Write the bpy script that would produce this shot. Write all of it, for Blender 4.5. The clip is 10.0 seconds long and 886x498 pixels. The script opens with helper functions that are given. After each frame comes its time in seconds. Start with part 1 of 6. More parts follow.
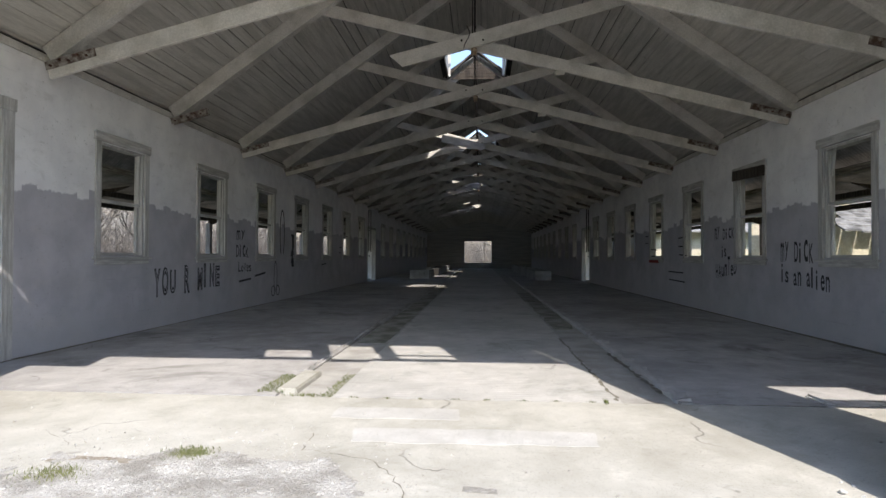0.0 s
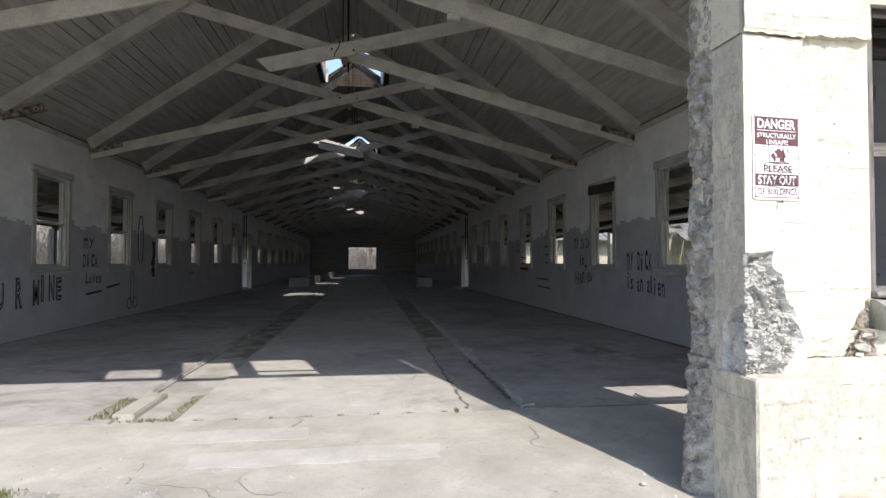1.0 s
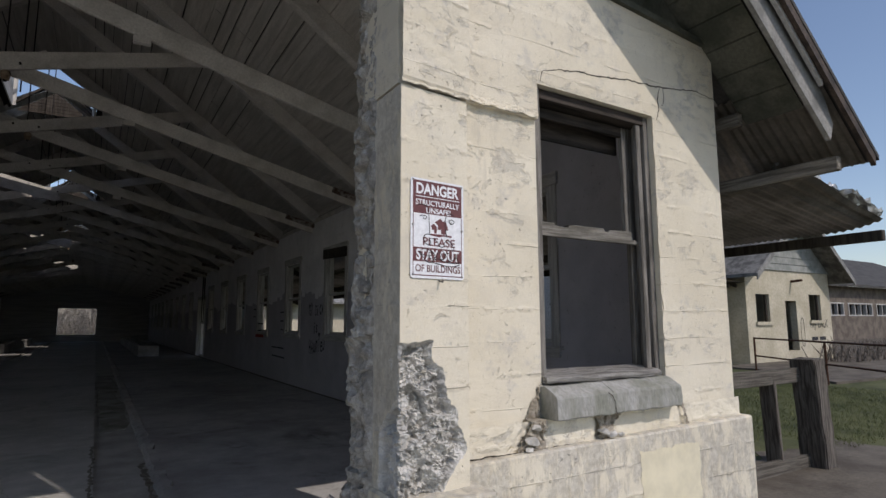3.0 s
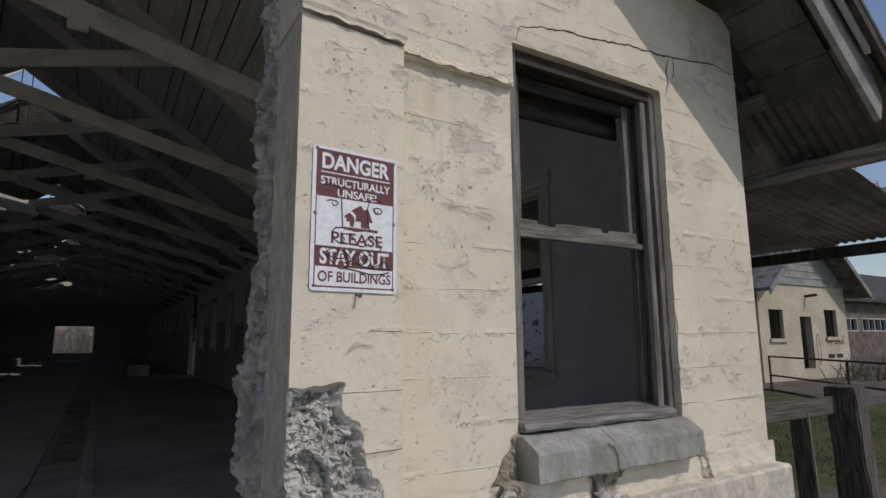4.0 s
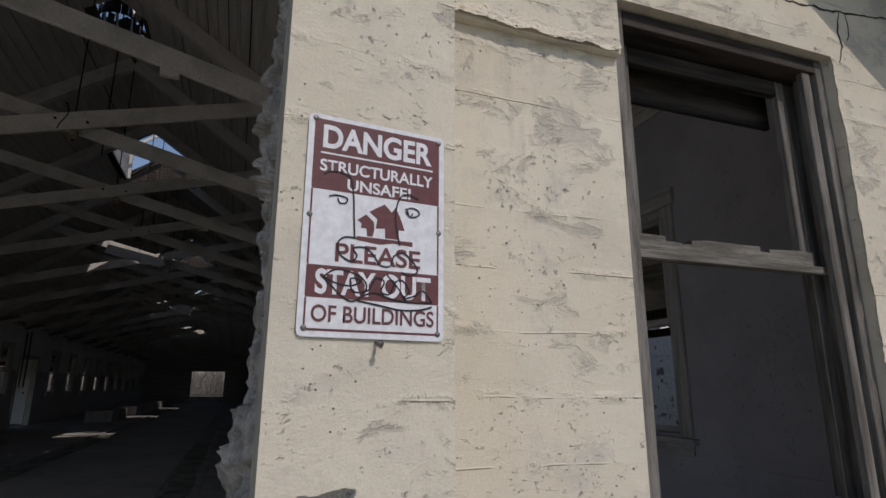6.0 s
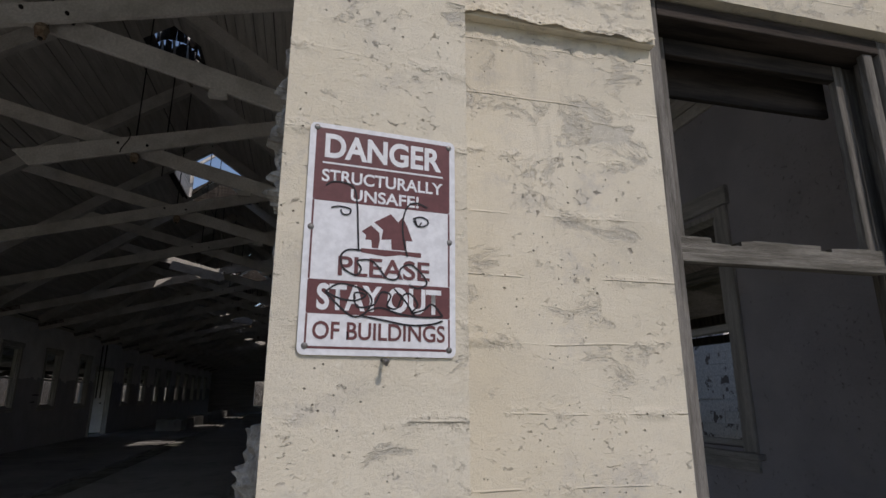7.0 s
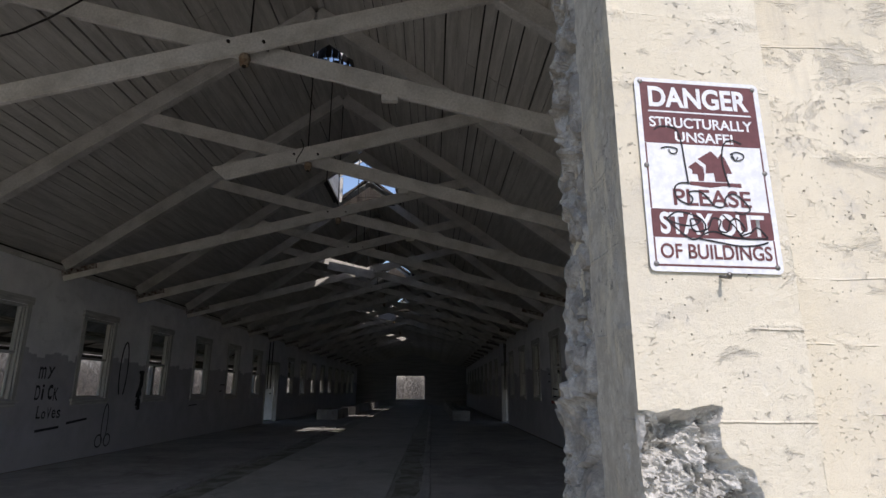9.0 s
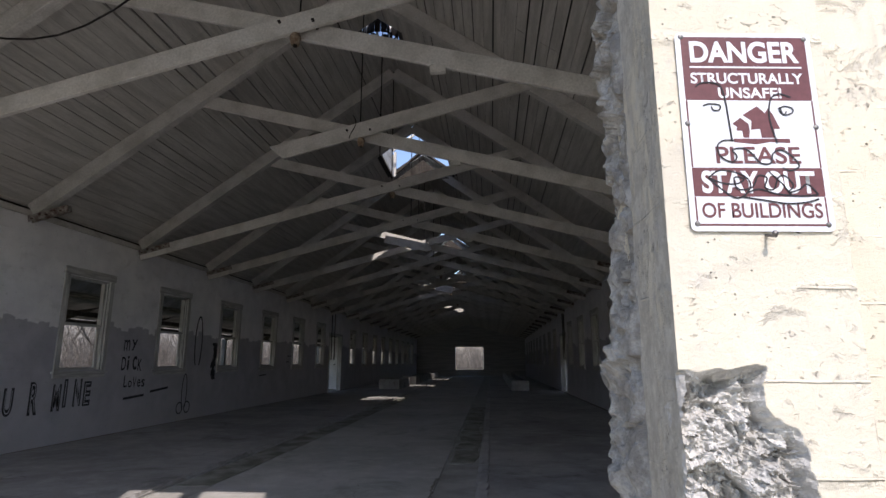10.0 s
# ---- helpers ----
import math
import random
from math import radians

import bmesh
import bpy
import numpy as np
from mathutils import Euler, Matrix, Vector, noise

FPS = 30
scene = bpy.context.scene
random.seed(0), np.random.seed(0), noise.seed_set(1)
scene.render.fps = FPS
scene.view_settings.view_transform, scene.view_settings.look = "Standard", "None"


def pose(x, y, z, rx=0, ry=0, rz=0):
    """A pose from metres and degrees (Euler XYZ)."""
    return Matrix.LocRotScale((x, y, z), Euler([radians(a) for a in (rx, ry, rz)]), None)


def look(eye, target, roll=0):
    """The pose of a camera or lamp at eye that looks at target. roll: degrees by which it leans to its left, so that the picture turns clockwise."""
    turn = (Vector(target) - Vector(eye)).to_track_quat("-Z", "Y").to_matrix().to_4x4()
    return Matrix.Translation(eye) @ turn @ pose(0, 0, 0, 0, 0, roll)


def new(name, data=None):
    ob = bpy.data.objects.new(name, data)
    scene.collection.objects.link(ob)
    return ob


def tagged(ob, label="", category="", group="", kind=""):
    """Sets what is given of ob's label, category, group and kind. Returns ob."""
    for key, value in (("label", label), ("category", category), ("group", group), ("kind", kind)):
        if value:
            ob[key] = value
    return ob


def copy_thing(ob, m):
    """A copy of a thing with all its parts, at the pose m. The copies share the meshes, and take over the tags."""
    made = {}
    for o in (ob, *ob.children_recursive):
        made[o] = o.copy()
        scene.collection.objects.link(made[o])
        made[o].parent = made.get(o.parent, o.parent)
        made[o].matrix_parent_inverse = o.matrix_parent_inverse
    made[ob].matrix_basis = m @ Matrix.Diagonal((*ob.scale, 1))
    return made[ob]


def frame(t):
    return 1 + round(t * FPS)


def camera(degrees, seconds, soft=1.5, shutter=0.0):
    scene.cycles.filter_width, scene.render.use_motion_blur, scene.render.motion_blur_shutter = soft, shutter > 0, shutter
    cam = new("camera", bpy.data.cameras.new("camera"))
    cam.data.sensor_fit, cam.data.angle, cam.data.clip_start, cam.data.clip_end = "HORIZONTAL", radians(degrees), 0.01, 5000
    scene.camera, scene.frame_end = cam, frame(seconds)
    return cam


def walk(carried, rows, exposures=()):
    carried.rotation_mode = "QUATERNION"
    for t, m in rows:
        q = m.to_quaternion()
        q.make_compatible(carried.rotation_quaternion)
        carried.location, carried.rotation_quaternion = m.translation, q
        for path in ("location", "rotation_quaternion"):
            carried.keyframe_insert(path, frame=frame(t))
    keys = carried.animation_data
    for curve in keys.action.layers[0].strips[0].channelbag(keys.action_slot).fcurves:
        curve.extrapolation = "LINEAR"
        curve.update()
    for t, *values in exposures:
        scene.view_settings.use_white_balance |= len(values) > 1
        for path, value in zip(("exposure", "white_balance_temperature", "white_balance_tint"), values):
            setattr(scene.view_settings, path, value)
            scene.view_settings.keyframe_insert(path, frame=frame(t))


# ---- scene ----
import functools

cam = camera(76.6, 10.0)
PATH = [
    (0, (0.04, 1.326, 1.175), (-0.094, 3.321, 1.201), 0.2),
    (0.5, (0.135, 1.309, 1.203), (0.051, 3.307, 1.232), 0.1),
    (1, (0.333, 1.265, 1.257), (0.598, 3.247, 1.303), 0.0),
    (1.5, (0.483, 1.273, 1.29), (1.223, 3.127, 1.415), 0.1),
    (2, (0.66, 1.434, 1.328), (1.556, 3.208, 1.547), 0.1),
    (2.5, (0.883, 1.567, 1.324), (1.864, 3.292, 1.577), 0.0),
    (3, (1.199, 1.821, 1.39), (2.236, 3.511, 1.652), -0.2),
    (4.5, (2.06, 2.537, 1.453), (3.026, 4.248, 1.829), -0.1),
    (5, (2.151, 2.66, 1.479), (2.995, 4.42, 1.915), -0.1),
    (5.5, (2.2, 2.83, 1.493), (2.945, 4.628, 1.955), 0.1),
    (7, (2.374, 2.949, 1.52), (2.844, 4.827, 2.024), -0.0),
    (7.5, (2.369, 2.922, 1.534), (2.773, 4.807, 2.065), -0.1),
    (8, (2.214, 2.896, 1.475), (2.575, 4.785, 2.026), 0.0),
    (8.5, (2.011, 2.881, 1.376), (2.215, 4.799, 1.906), 0.2),
    (9, (1.906, 2.848, 1.343), (1.941, 4.787, 1.833), 0.2),
    (9.5, (1.873, 2.847, 1.329), (1.777, 4.795, 1.769), -0.1),
    (10, (1.944, 2.817, 1.323), (1.779, 4.771, 1.716), -0.0),
]
EXPOSURES = [(0.0, 1.35, 6700, 13), (0.6, 1.32, 6700, 13), (1.0, 1.05, 6750, 14), (1.5, 0.56, 6600, 14), (2.0, 0.42, 6550, 14), (2.5, 0.17, 6600, 14), (3.0, -0.18, 6750, 16),
             (4.5, -0.64, 6750, 17), (7.5, -0.63, 6750, 17), (8.3, -0.36, 6700, 17), (9.0, 0.28, 6600, 17), (9.5, 0.54, 6550, 18), (10.0, 0.68, 6600, 18)]
walk(cam, [(t, look(eye, target, roll)) for t, eye, target, roll in PATH], EXPOSURES)

# ---- sun and sky ----
SUN_ELEV = radians(46.5)
SUN_AZ = math.atan2(0.31, -1.0)  # clockwise from +y
sun_from = Vector((math.sin(SUN_AZ) * math.cos(SUN_ELEV), math.cos(SUN_AZ) * math.cos(SUN_ELEV), math.sin(SUN_ELEV)))
lamp = new("sun", bpy.data.lights.new("sun", "SUN"))
lamp.data.energy, lamp.data.angle, lamp.data.color = 2.6, radians(0.5), (1.0, 0.96, 0.91)
lamp.matrix_world = look(sun_from * 50, (0, 0, 0))
world = bpy.data.worlds.new("sky")
scene.world = world
world.use_nodes = True
wn = world.node_tree.nodes
sky = wn.new("ShaderNodeTexSky")
sky.sky_type, sky.sun_disc, sky.sun_elevation, sky.sun_rotation = "NISHITA", False, SUN_ELEV, SUN_AZ
sky.air_density, sky.dust_density, sky.ozone_density = 1.0, 0.6, 1.5
wn["Background"].inputs["Strength"].default_value = 0.15
world.node_tree.links.new(sky.outputs["Color"], wn["Background"].inputs["Color"])


# ---- materials ----
class Nodes:
    """Small helper that wires a node tree."""

    def __init__(self, name):
        self.m = bpy.data.materials.new(name)
        self.m.use_nodes = True
        self.t = self.m.node_tree
        self.b = self.t.nodes["Principled BSDF"]
        tc = self.t.nodes.new("ShaderNodeTexCoord")
        self.co = tc.outputs["Object"]

    def put(self, sock, val):
        if isinstance(val, bpy.types.NodeSocket):
            self.t.links.new(val, sock)
        else:
            sock.default_value = val

    def mapped(self, scale):
        n = self.t.nodes.new("ShaderNodeMapping")
        n.inputs["Scale"].default_value = scale
        self.put(n.inputs["Vector"], self.co)
        return n.outputs["Vector"]

    def noise(self, scale, detail=6.0, rough=0.6, stretch=None, distortion=0.0):
        n = self.t.nodes.new("ShaderNodeTexNoise")
        n.inputs["Scale"].default_value, n.inputs["Detail"].default_value, n.inputs["Roughness"].default_value = scale, detail, rough
        n.inputs["Distortion"].default_value = distortion
        self.put(n.inputs["Vector"], self.mapped(stretch) if stretch else self.co)
        return n.outputs["Fac"]

    def voronoi(self, scale, feature="F1"):
        n = self.t.nodes.new("ShaderNodeTexVoronoi")
        n.feature = feature
        n.inputs["Scale"].default_value = scale
        self.put(n.inputs["Vector"], self.co)
        return n.outputs["Distance"]

    def axis(self, which):
        n = self.t.nodes.new("ShaderNodeSeparateXYZ")
        self.put(n.inputs[0], self.co)
        return n.outputs[which]

    def math(self, op, a, b=0.0, c=0.0):
        n = self.t.nodes.new("ShaderNodeMath")
        n.operation = op
        for sock, v in zip(n.inputs, (a, b, c)):
            self.put(sock, v)
        return n.outputs[0]

    def step(self, v, lo, hi, a=0.0, b=1.0):
        n = self.t.nodes.new("ShaderNodeMapRange")
        n.interpolation_type = "SMOOTHSTEP"
        for key, val in (("Value", v), ("From Min", lo), ("From Max", hi), ("To Min", a), ("To Max", b)):
            self.put(n.inputs[key], val)
        return n.outputs[0]

    def mix(self, fac, a, b, blend="MIX"):
        n = self.t.nodes.new("ShaderNodeMix")
        n.data_type, n.blend_type = "RGBA", blend
        for sock, v in ((n.inputs[0], fac), (n.inputs[6], a), (n.inputs[7], b)):
            self.put(sock, (*v, 1) if isinstance(v, tuple) and len(v) == 3 else v)
        return n.outputs[2]

    def random(self):
        return self.t.nodes.new("ShaderNodeObjectInfo").outputs["Random"]

    def island(self):
        return self.t.nodes.new("ShaderNodeNewGeometry").outputs["Random Per Island"]

    def done(self, color, rough=0.85, bump=None, strength=0.3, dist=0.01, metal=0.0, spec=0.3):
        self.put(self.b.inputs["Base Color"], (*color, 1) if isinstance(color, tuple) else color)
        self.put(self.b.inputs["Roughness"], rough)
        self.put(self.b.inputs["Metallic"], metal)
        self.put(self.b.inputs["Specular IOR Level"], spec)
        if bump is not None:
            n = self.t.nodes.new("ShaderNodeBump")
            n.inputs["Strength"].default_value, n.inputs["Distance"].default_value = strength, dist
            self.put(n.inputs["Height"], bump)
            self.put(self.b.inputs["Normal"], n.outputs[0])
        return self.m


def own_place(n):
    """Shift the pattern by each object's own random number."""
    s = n.t.nodes.new("ShaderNodeVectorMath")
    s.operation = "ADD"
    n.put(s.inputs[0], n.co)
    n.put(s.inputs[1], n.math("MULTIPLY", n.random(), 41.0))
    n.co = s.outputs[0]


def simple(name, dark, light, scale=4.0, rough=0.85, fine=60.0, strength=0.3, metal=0.0, stretch=None, vary=0.0, lo=0.35, hi=0.65, dist=0.01, shifted=False):
    """Two tones by a broad noise, a second grain on top, and fine relief."""
    n = Nodes(name)
    if shifted:
        own_place(n)
    a, b = n.noise(scale, stretch=stretch), n.noise(fine, 4.0, stretch=stretch)
    col = n.mix(n.step(a, lo, hi), dark, light)
    col = n.mix(n.step(b, 0.3, 0.7, 0.0, 0.35), col, tuple(c * 0.55 for c in dark))
    if vary:
        col = n.mix(n.math("MULTIPLY", n.random(), vary), col, tuple(c * 0.45 for c in dark))
    return n.done(col, rough, n.math("ADD", a, b), strength, dist, metal)


def cream_paint(name, peel_lo, peel_hi, streak=False):
    """Old cream paint on board-marked concrete: broken seams between form boards, pits, grey worn patches, drips."""
    n = Nodes(name)
    z = n.axis(2)
    zz = n.math("ADD", z, n.math("MULTIPLY", n.noise(1.1, 3.0), 0.05))
    row = n.math("DIVIDE", zz, 0.187)
    fr = n.math("FRACT", row)
    near = n.math("MINIMUM", fr, n.math("SUBTRACT", 1.0, fr))
    cell = n.t.nodes.new("ShaderNodeTexWhiteNoise")
    cell.noise_dimensions = "1D"
    n.put(cell.inputs["W"], n.math("FLOOR", n.math("ADD", row, 0.5)))
    shade = n.t.nodes.new("ShaderNodeTexWhiteNoise")
    shade.noise_dimensions = "1D"
    n.put(shade.inputs["W"], n.math("FLOOR", row))
    part_of = n.step(n.noise(3.4, 4.0, 0.6, stretch=(1, 1, 2.5)), 0.47, 0.56)
    ridge = n.math("MULTIPLY", n.step(near, 0.0, 0.022, 1.0, 0.0), part_of)
    band = n.math("MULTIPLY", n.step(near, 0.0, 0.13, 1.0, 0.0), n.step(n.noise(5.0, 6.0, 0.7), 0.50, 0.60))
    ridge = n.math("MULTIPLY", ridge, cell.outputs["Value"])
    big, mid, grain = n.noise(1.1), n.noise(11.0 if streak else 6.0, 9.0, 0.70, stretch=(1, 1, 0.40) if streak else (1, 1, 1.6), distortion=0.0 if streak else 0.5), n.noise(150.0, 6.0, 0.7)
    crumb = n.noise(36.0, 7.0, 0.72)
    col = n.mix(n.step(big, 0.3, 0.7), (0.685, 0.622, 0.485), (0.785, 0.73, 0.60))
    col = n.mix(n.math("MULTIPLY", shade.outputs["Value"], 0.32), col, (0.58, 0.52, 0.405))
    smoke = n.step(n.noise(2.3, 7.0, 0.68, stretch=(0.7, 0.7, 1.6), distortion=0.6), 0.50, 0.72, 0.0, 0.42)
    col = n.mix(smoke, col, (0.49, 0.458, 0.39))
    worn = n.math("ADD", n.math("MULTIPLY", mid, 0.75), n.math("MULTIPLY", n.noise(1.9, 2.0), 0.35))
    peel = n.step(worn, peel_lo, peel_hi)
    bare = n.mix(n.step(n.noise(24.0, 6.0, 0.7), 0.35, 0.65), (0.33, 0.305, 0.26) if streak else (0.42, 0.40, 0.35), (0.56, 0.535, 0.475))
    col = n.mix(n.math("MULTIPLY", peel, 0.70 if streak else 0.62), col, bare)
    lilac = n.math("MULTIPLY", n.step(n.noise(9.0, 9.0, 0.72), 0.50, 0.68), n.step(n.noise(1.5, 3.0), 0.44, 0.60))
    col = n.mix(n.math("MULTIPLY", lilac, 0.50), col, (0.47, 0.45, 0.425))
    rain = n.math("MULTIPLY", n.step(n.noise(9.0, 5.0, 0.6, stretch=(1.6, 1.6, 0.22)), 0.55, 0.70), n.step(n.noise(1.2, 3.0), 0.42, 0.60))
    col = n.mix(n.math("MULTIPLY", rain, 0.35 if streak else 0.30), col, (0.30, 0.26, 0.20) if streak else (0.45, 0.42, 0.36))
    spots = n.math("MULTIPLY", n.step(crumb, 0.60, 0.68), n.step(n.noise(3.0, 4.0), 0.50, 0.62))
    col = n.mix(n.math("MULTIPLY", spots, 0.40), col, (0.38, 0.35, 0.29))
    holes = n.math("MULTIPLY", n.step(n.voronoi(19.0), 0.03, 0.09, 1.0, 0.0), n.step(n.noise(2.6, 3.0), 0.49, 0.58))
    pores = n.math("MULTIPLY", n.step(n.voronoi(47.0), 0.05, 0.13, 1.0, 0.0), n.step(n.noise(4.7, 3.0), 0.53, 0.60))
    holes = n.math("MAXIMUM", holes, pores)
    col = n.mix(n.math("MULTIPLY", holes, 0.75), col, (0.19, 0.165, 0.13))
    flakes = n.math("MULTIPLY", n.step(n.voronoi(6.5), 0.035, 0.08, 1.0, 0.0), n.step(crumb, 0.40, 0.56))
    flakes = n.math("MULTIPLY", flakes, n.step(n.noise(4.1, 2.0), 0.55, 0.62))
    col = n.mix(n.math("MULTIPLY", flakes, 0.5), col, (0.40, 0.37, 0.31))
    chips = n.math("MULTIPLY", n.step(n.noise(46.0, 7.0, 0.75, stretch=(1, 1, 1.9), distortion=0.6), 0.60, 0.64), n.step(n.noise(3.3, 4.0, 0.6, stretch=(1, 1, 1.7)), 0.53, 0.62))
    col = n.mix(n.math("MULTIPLY", chips, 0.35), col, (0.44, 0.41, 0.34))
    col = n.mix(n.step(grain, 0.50, 0.72, 0.0, 0.22), col, (0.42, 0.385, 0.31))
    col = n.mix(n.step(n.noise(48.0, 6.0, 0.75), 0.56, 0.72, 0.0, 0.40), col, (0.82, 0.785, 0.68))
    h = n.math("ADD", n.math("MULTIPLY", ridge, 0.7), n.math("MULTIPLY", grain, 0.28))
    h = n.math("ADD", h, n.math("MULTIPLY", mid, 0.6))
    h = n.math("ADD", h, n.math("MULTIPLY", n.math("MULTIPLY", crumb, band), 1.2))
    for pit, k in ((holes, 1.8), (peel, 0.5), (spots, 0.6), (flakes, 1.5), (chips, 1.1)):
        h = n.math("SUBTRACT", h, n.math("MULTIPLY", pit, k))
    return n.done(col, 0.88, h, 0.9, 0.009)


def hall_paint(name, low_a, low_b):
    """White wash above, rolled grey paint with a ragged top edge below; scuffs and board lines."""
    n = Nodes(name)
    y, z = n.axis(1), n.axis(2)
    col_y = n.math("FLOOR", n.math("MULTIPLY", y, 4.2))
    w = n.t.nodes.new("ShaderNodeTexWhiteNoise")
    w.noise_dimensions = "1D"
    n.put(w.inputs["W"], col_y)
    edge = n.math("ADD", z, n.math("MULTIPLY", w.outputs["Value"], 0.16))
    edge = n.math("ADD", edge, n.math("MULTIPLY", n.noise(0.35, 1.0), 0.5))
    edge = n.math("ADD", edge, n.math("MULTIPLY", n.noise(9.0, 4.0), 0.12))
    edge = n.math("SUBTRACT", edge, n.math("MULTIPLY", n.step(y, 8.2, 8.4, 1.7, 0.0), n.step(n.axis(0), 0.0, 1.0)))
    low = n.step(edge, 2.40, 2.43, 1.0, 0.0)
    dirt = n.noise(1.6, 7.0)
    white = n.mix(n.step(dirt, 0.3, 0.7), (0.72, 0.71, 0.72), (0.85, 0.84, 0.84))
    grey = n.mix(n.step(dirt, 0.3, 0.7), low_a, low_b)
    col = n.mix(low, white, grey)
    foot = n.math("MULTIPLY", n.step(n.math("ADD", z, n.math("MULTIPLY", n.noise(2.5, 4.0), -0.9)), -0.35, 0.1, 1.0, 0.0), 0.6)
    col = n.mix(foot, col, (0.45, 0.44, 0.45))
    scuff = n.step(n.noise(14.0, 8.0, 0.7), 0.62, 0.7)
    col = n.mix(n.math("MULTIPLY", scuff, 0.45), col, (0.16, 0.15, 0.14))
    fr = n.math("FRACT", n.math("DIVIDE", z, 0.2))
    seam = n.math("MULTIPLY", n.step(fr, 0.0, 0.05, 1.0, 0.0), n.step(n.noise(2.6, 6.0, 0.65), 0.50, 0.60))
    col = n.mix(n.math("MULTIPLY", seam, 0.14), col, (0.25, 0.24, 0.23))
    smear = n.step(n.noise(3.0, 7.0, 0.7, stretch=(1, 1, 1.8), distortion=0.5), 0.53, 0.70, 0.0, 0.35)
    col = n.mix(smear, col, (0.48, 0.465, 0.45))
    chips = n.math("MULTIPLY", n.step(n.noise(30.0, 6.0, 0.7), 0.60, 0.66), n.step(n.noise(1.7, 3.0), 0.46, 0.60))
    col = n.mix(n.math("MULTIPLY", chips, 0.5), col, (0.20, 0.185, 0.17))
    h = n.math("ADD", n.math("MULTIPLY", n.noise(45.0, 4.0), 0.4), n.math("SUBTRACT", dirt, n.math("MULTIPLY", seam, 0.5)))
    h = n.math("SUBTRACT", h, n.math("MULTIPLY", chips, 0.6))
    return n.done(col, 0.8, h, 0.8, 0.009)


def slab(name, dark, light, crack=0.5, sheen=0.85, stain=0.45, ribs=0.0):
    """Weathered concrete floor with stains, grit and hairline cracks."""
    n = Nodes(name)
    a, b, c = n.noise(0.5, 5.0), n.noise(3.2, 8.0, 0.68), n.noise(120.0, 3.0)
    col = n.mix(n.step(n.math("ADD", n.math("MULTIPLY", a, 0.6), n.math("MULTIPLY", b, 0.4)), 0.38, 0.62), dark, light)
    col = n.mix(n.step(b, 0.56, 0.74, 0.0, 0.4), col, tuple(x * 1.25 for x in light))
    col = n.mix(n.step(c, 0.56, 0.72, 0.0, 0.5), col, tuple(x * 0.45 for x in dark))
    col = n.mix(n.math("MULTIPLY", n.step(n.noise(42.0, 6.0, 0.75), 0.57, 0.66), n.step(n.noise(1.7, 4.0), 0.42, 0.62, 0.0, 0.55)), col, tuple(x * 0.55 for x in dark))
    blot = n.noise(0.9, 9.0, 0.72, distortion=0.6)
    col = n.mix(n.step(blot, 0.52, 0.68, 0.0, stain), col, tuple(x * k for x, k in zip(dark, (0.62, 0.64, 0.60))))
    col = n.mix(n.step(n.noise(9.0, 8.0, 0.75), 0.60, 0.70, 0.0, stain), col, tuple(x * 0.6 for x in dark))
    pits = n.math("MULTIPLY", n.step(n.voronoi(26.0), 0.05, 0.12, 1.0, 0.0), n.step(n.noise(3.0, 3.0), 0.48, 0.6))
    col = n.mix(n.math("MULTIPLY", pits, 0.55), col, tuple(x * 0.4 for x in dark))
    edge = n.t.nodes.new("ShaderNodeTexVoronoi")
    edge.feature = "DISTANCE_TO_EDGE"
    edge.inputs["Scale"].default_value = 0.42
    warp = n.t.nodes.new("ShaderNodeVectorMath")
    warp.operation = "ADD"
    wn_ = n.t.nodes.new("ShaderNodeTexNoise")
    wn_.inputs["Scale"].default_value, wn_.inputs["Detail"].default_value = 2.0, 6.0
    n.put(wn_.inputs["Vector"], n.co)
    n.put(warp.inputs[0], n.co)
    n.put(warp.inputs[1], wn_.outputs["Color"])
    n.put(edge.inputs["Vector"], warp.outputs[0])
    line = n.math("MULTIPLY", n.step(edge.outputs["Distance"], 0.0, 0.008, 1.0, 0.0), n.step(n.noise(0.8, 2.0), 0.5, 0.58))
    col = n.mix(n.math("MULTIPLY", line, crack), col, (0.08, 0.075, 0.065))
    h = n.math("ADD", n.math("MULTIPLY", b, 0.8), n.math("MULTIPLY", c, 0.35))
    h = n.math("SUBTRACT", h, n.math("MULTIPLY", n.math("ADD", line, pits), 0.8))
    if ribs:
        wave = n.math("SINE", n.math("MULTIPLY", n.math("ADD", n.axis(1), n.math("MULTIPLY", n.noise(2.0, 3.0), 0.05)), 6.2832 / ribs))
        h = n.math("ADD", h, n.math("MULTIPLY", n.math("MULTIPLY", wave, n.step(n.noise(2.3, 4.0), 0.38, 0.60)), 0.5))
    return n.done(col, sheen, h, 0.55, 0.010)


M = {}
M["facade"] = cream_paint("cream_facade_paint", 0.585, 0.69)
M["pier"] = cream_paint("cream_pier_paint", 0.60, 0.70)
M["plinth"] = cream_paint("peeling_plinth_paint", 0.475, 0.60, True)
# streaky grime, and the shade of the pier's side put into the colour too
M["pierside"] = cream_paint("grimy_shaded_pier_side", 0.46, 0.58, True)
M["patch"] = simple("yellow_paint", (0.70, 0.64, 0.47), (0.76, 0.70, 0.53), 2.0, 0.8, 8, 0.1)
M["rubble"] = simple("broken_concrete", (0.46, 0.445, 0.41), (0.70, 0.68, 0.63), 11.0, 1.0, 95, 0.8, dist=0.008)
# broken concrete of the torn edge, darkened to carry the shade on that side
M["aggregate"] = simple("shaded_broken_edge", (0.27, 0.25, 0.22), (0.54, 0.51, 0.455), 16.0, 1.0, 110, 0.9, dist=0.009)
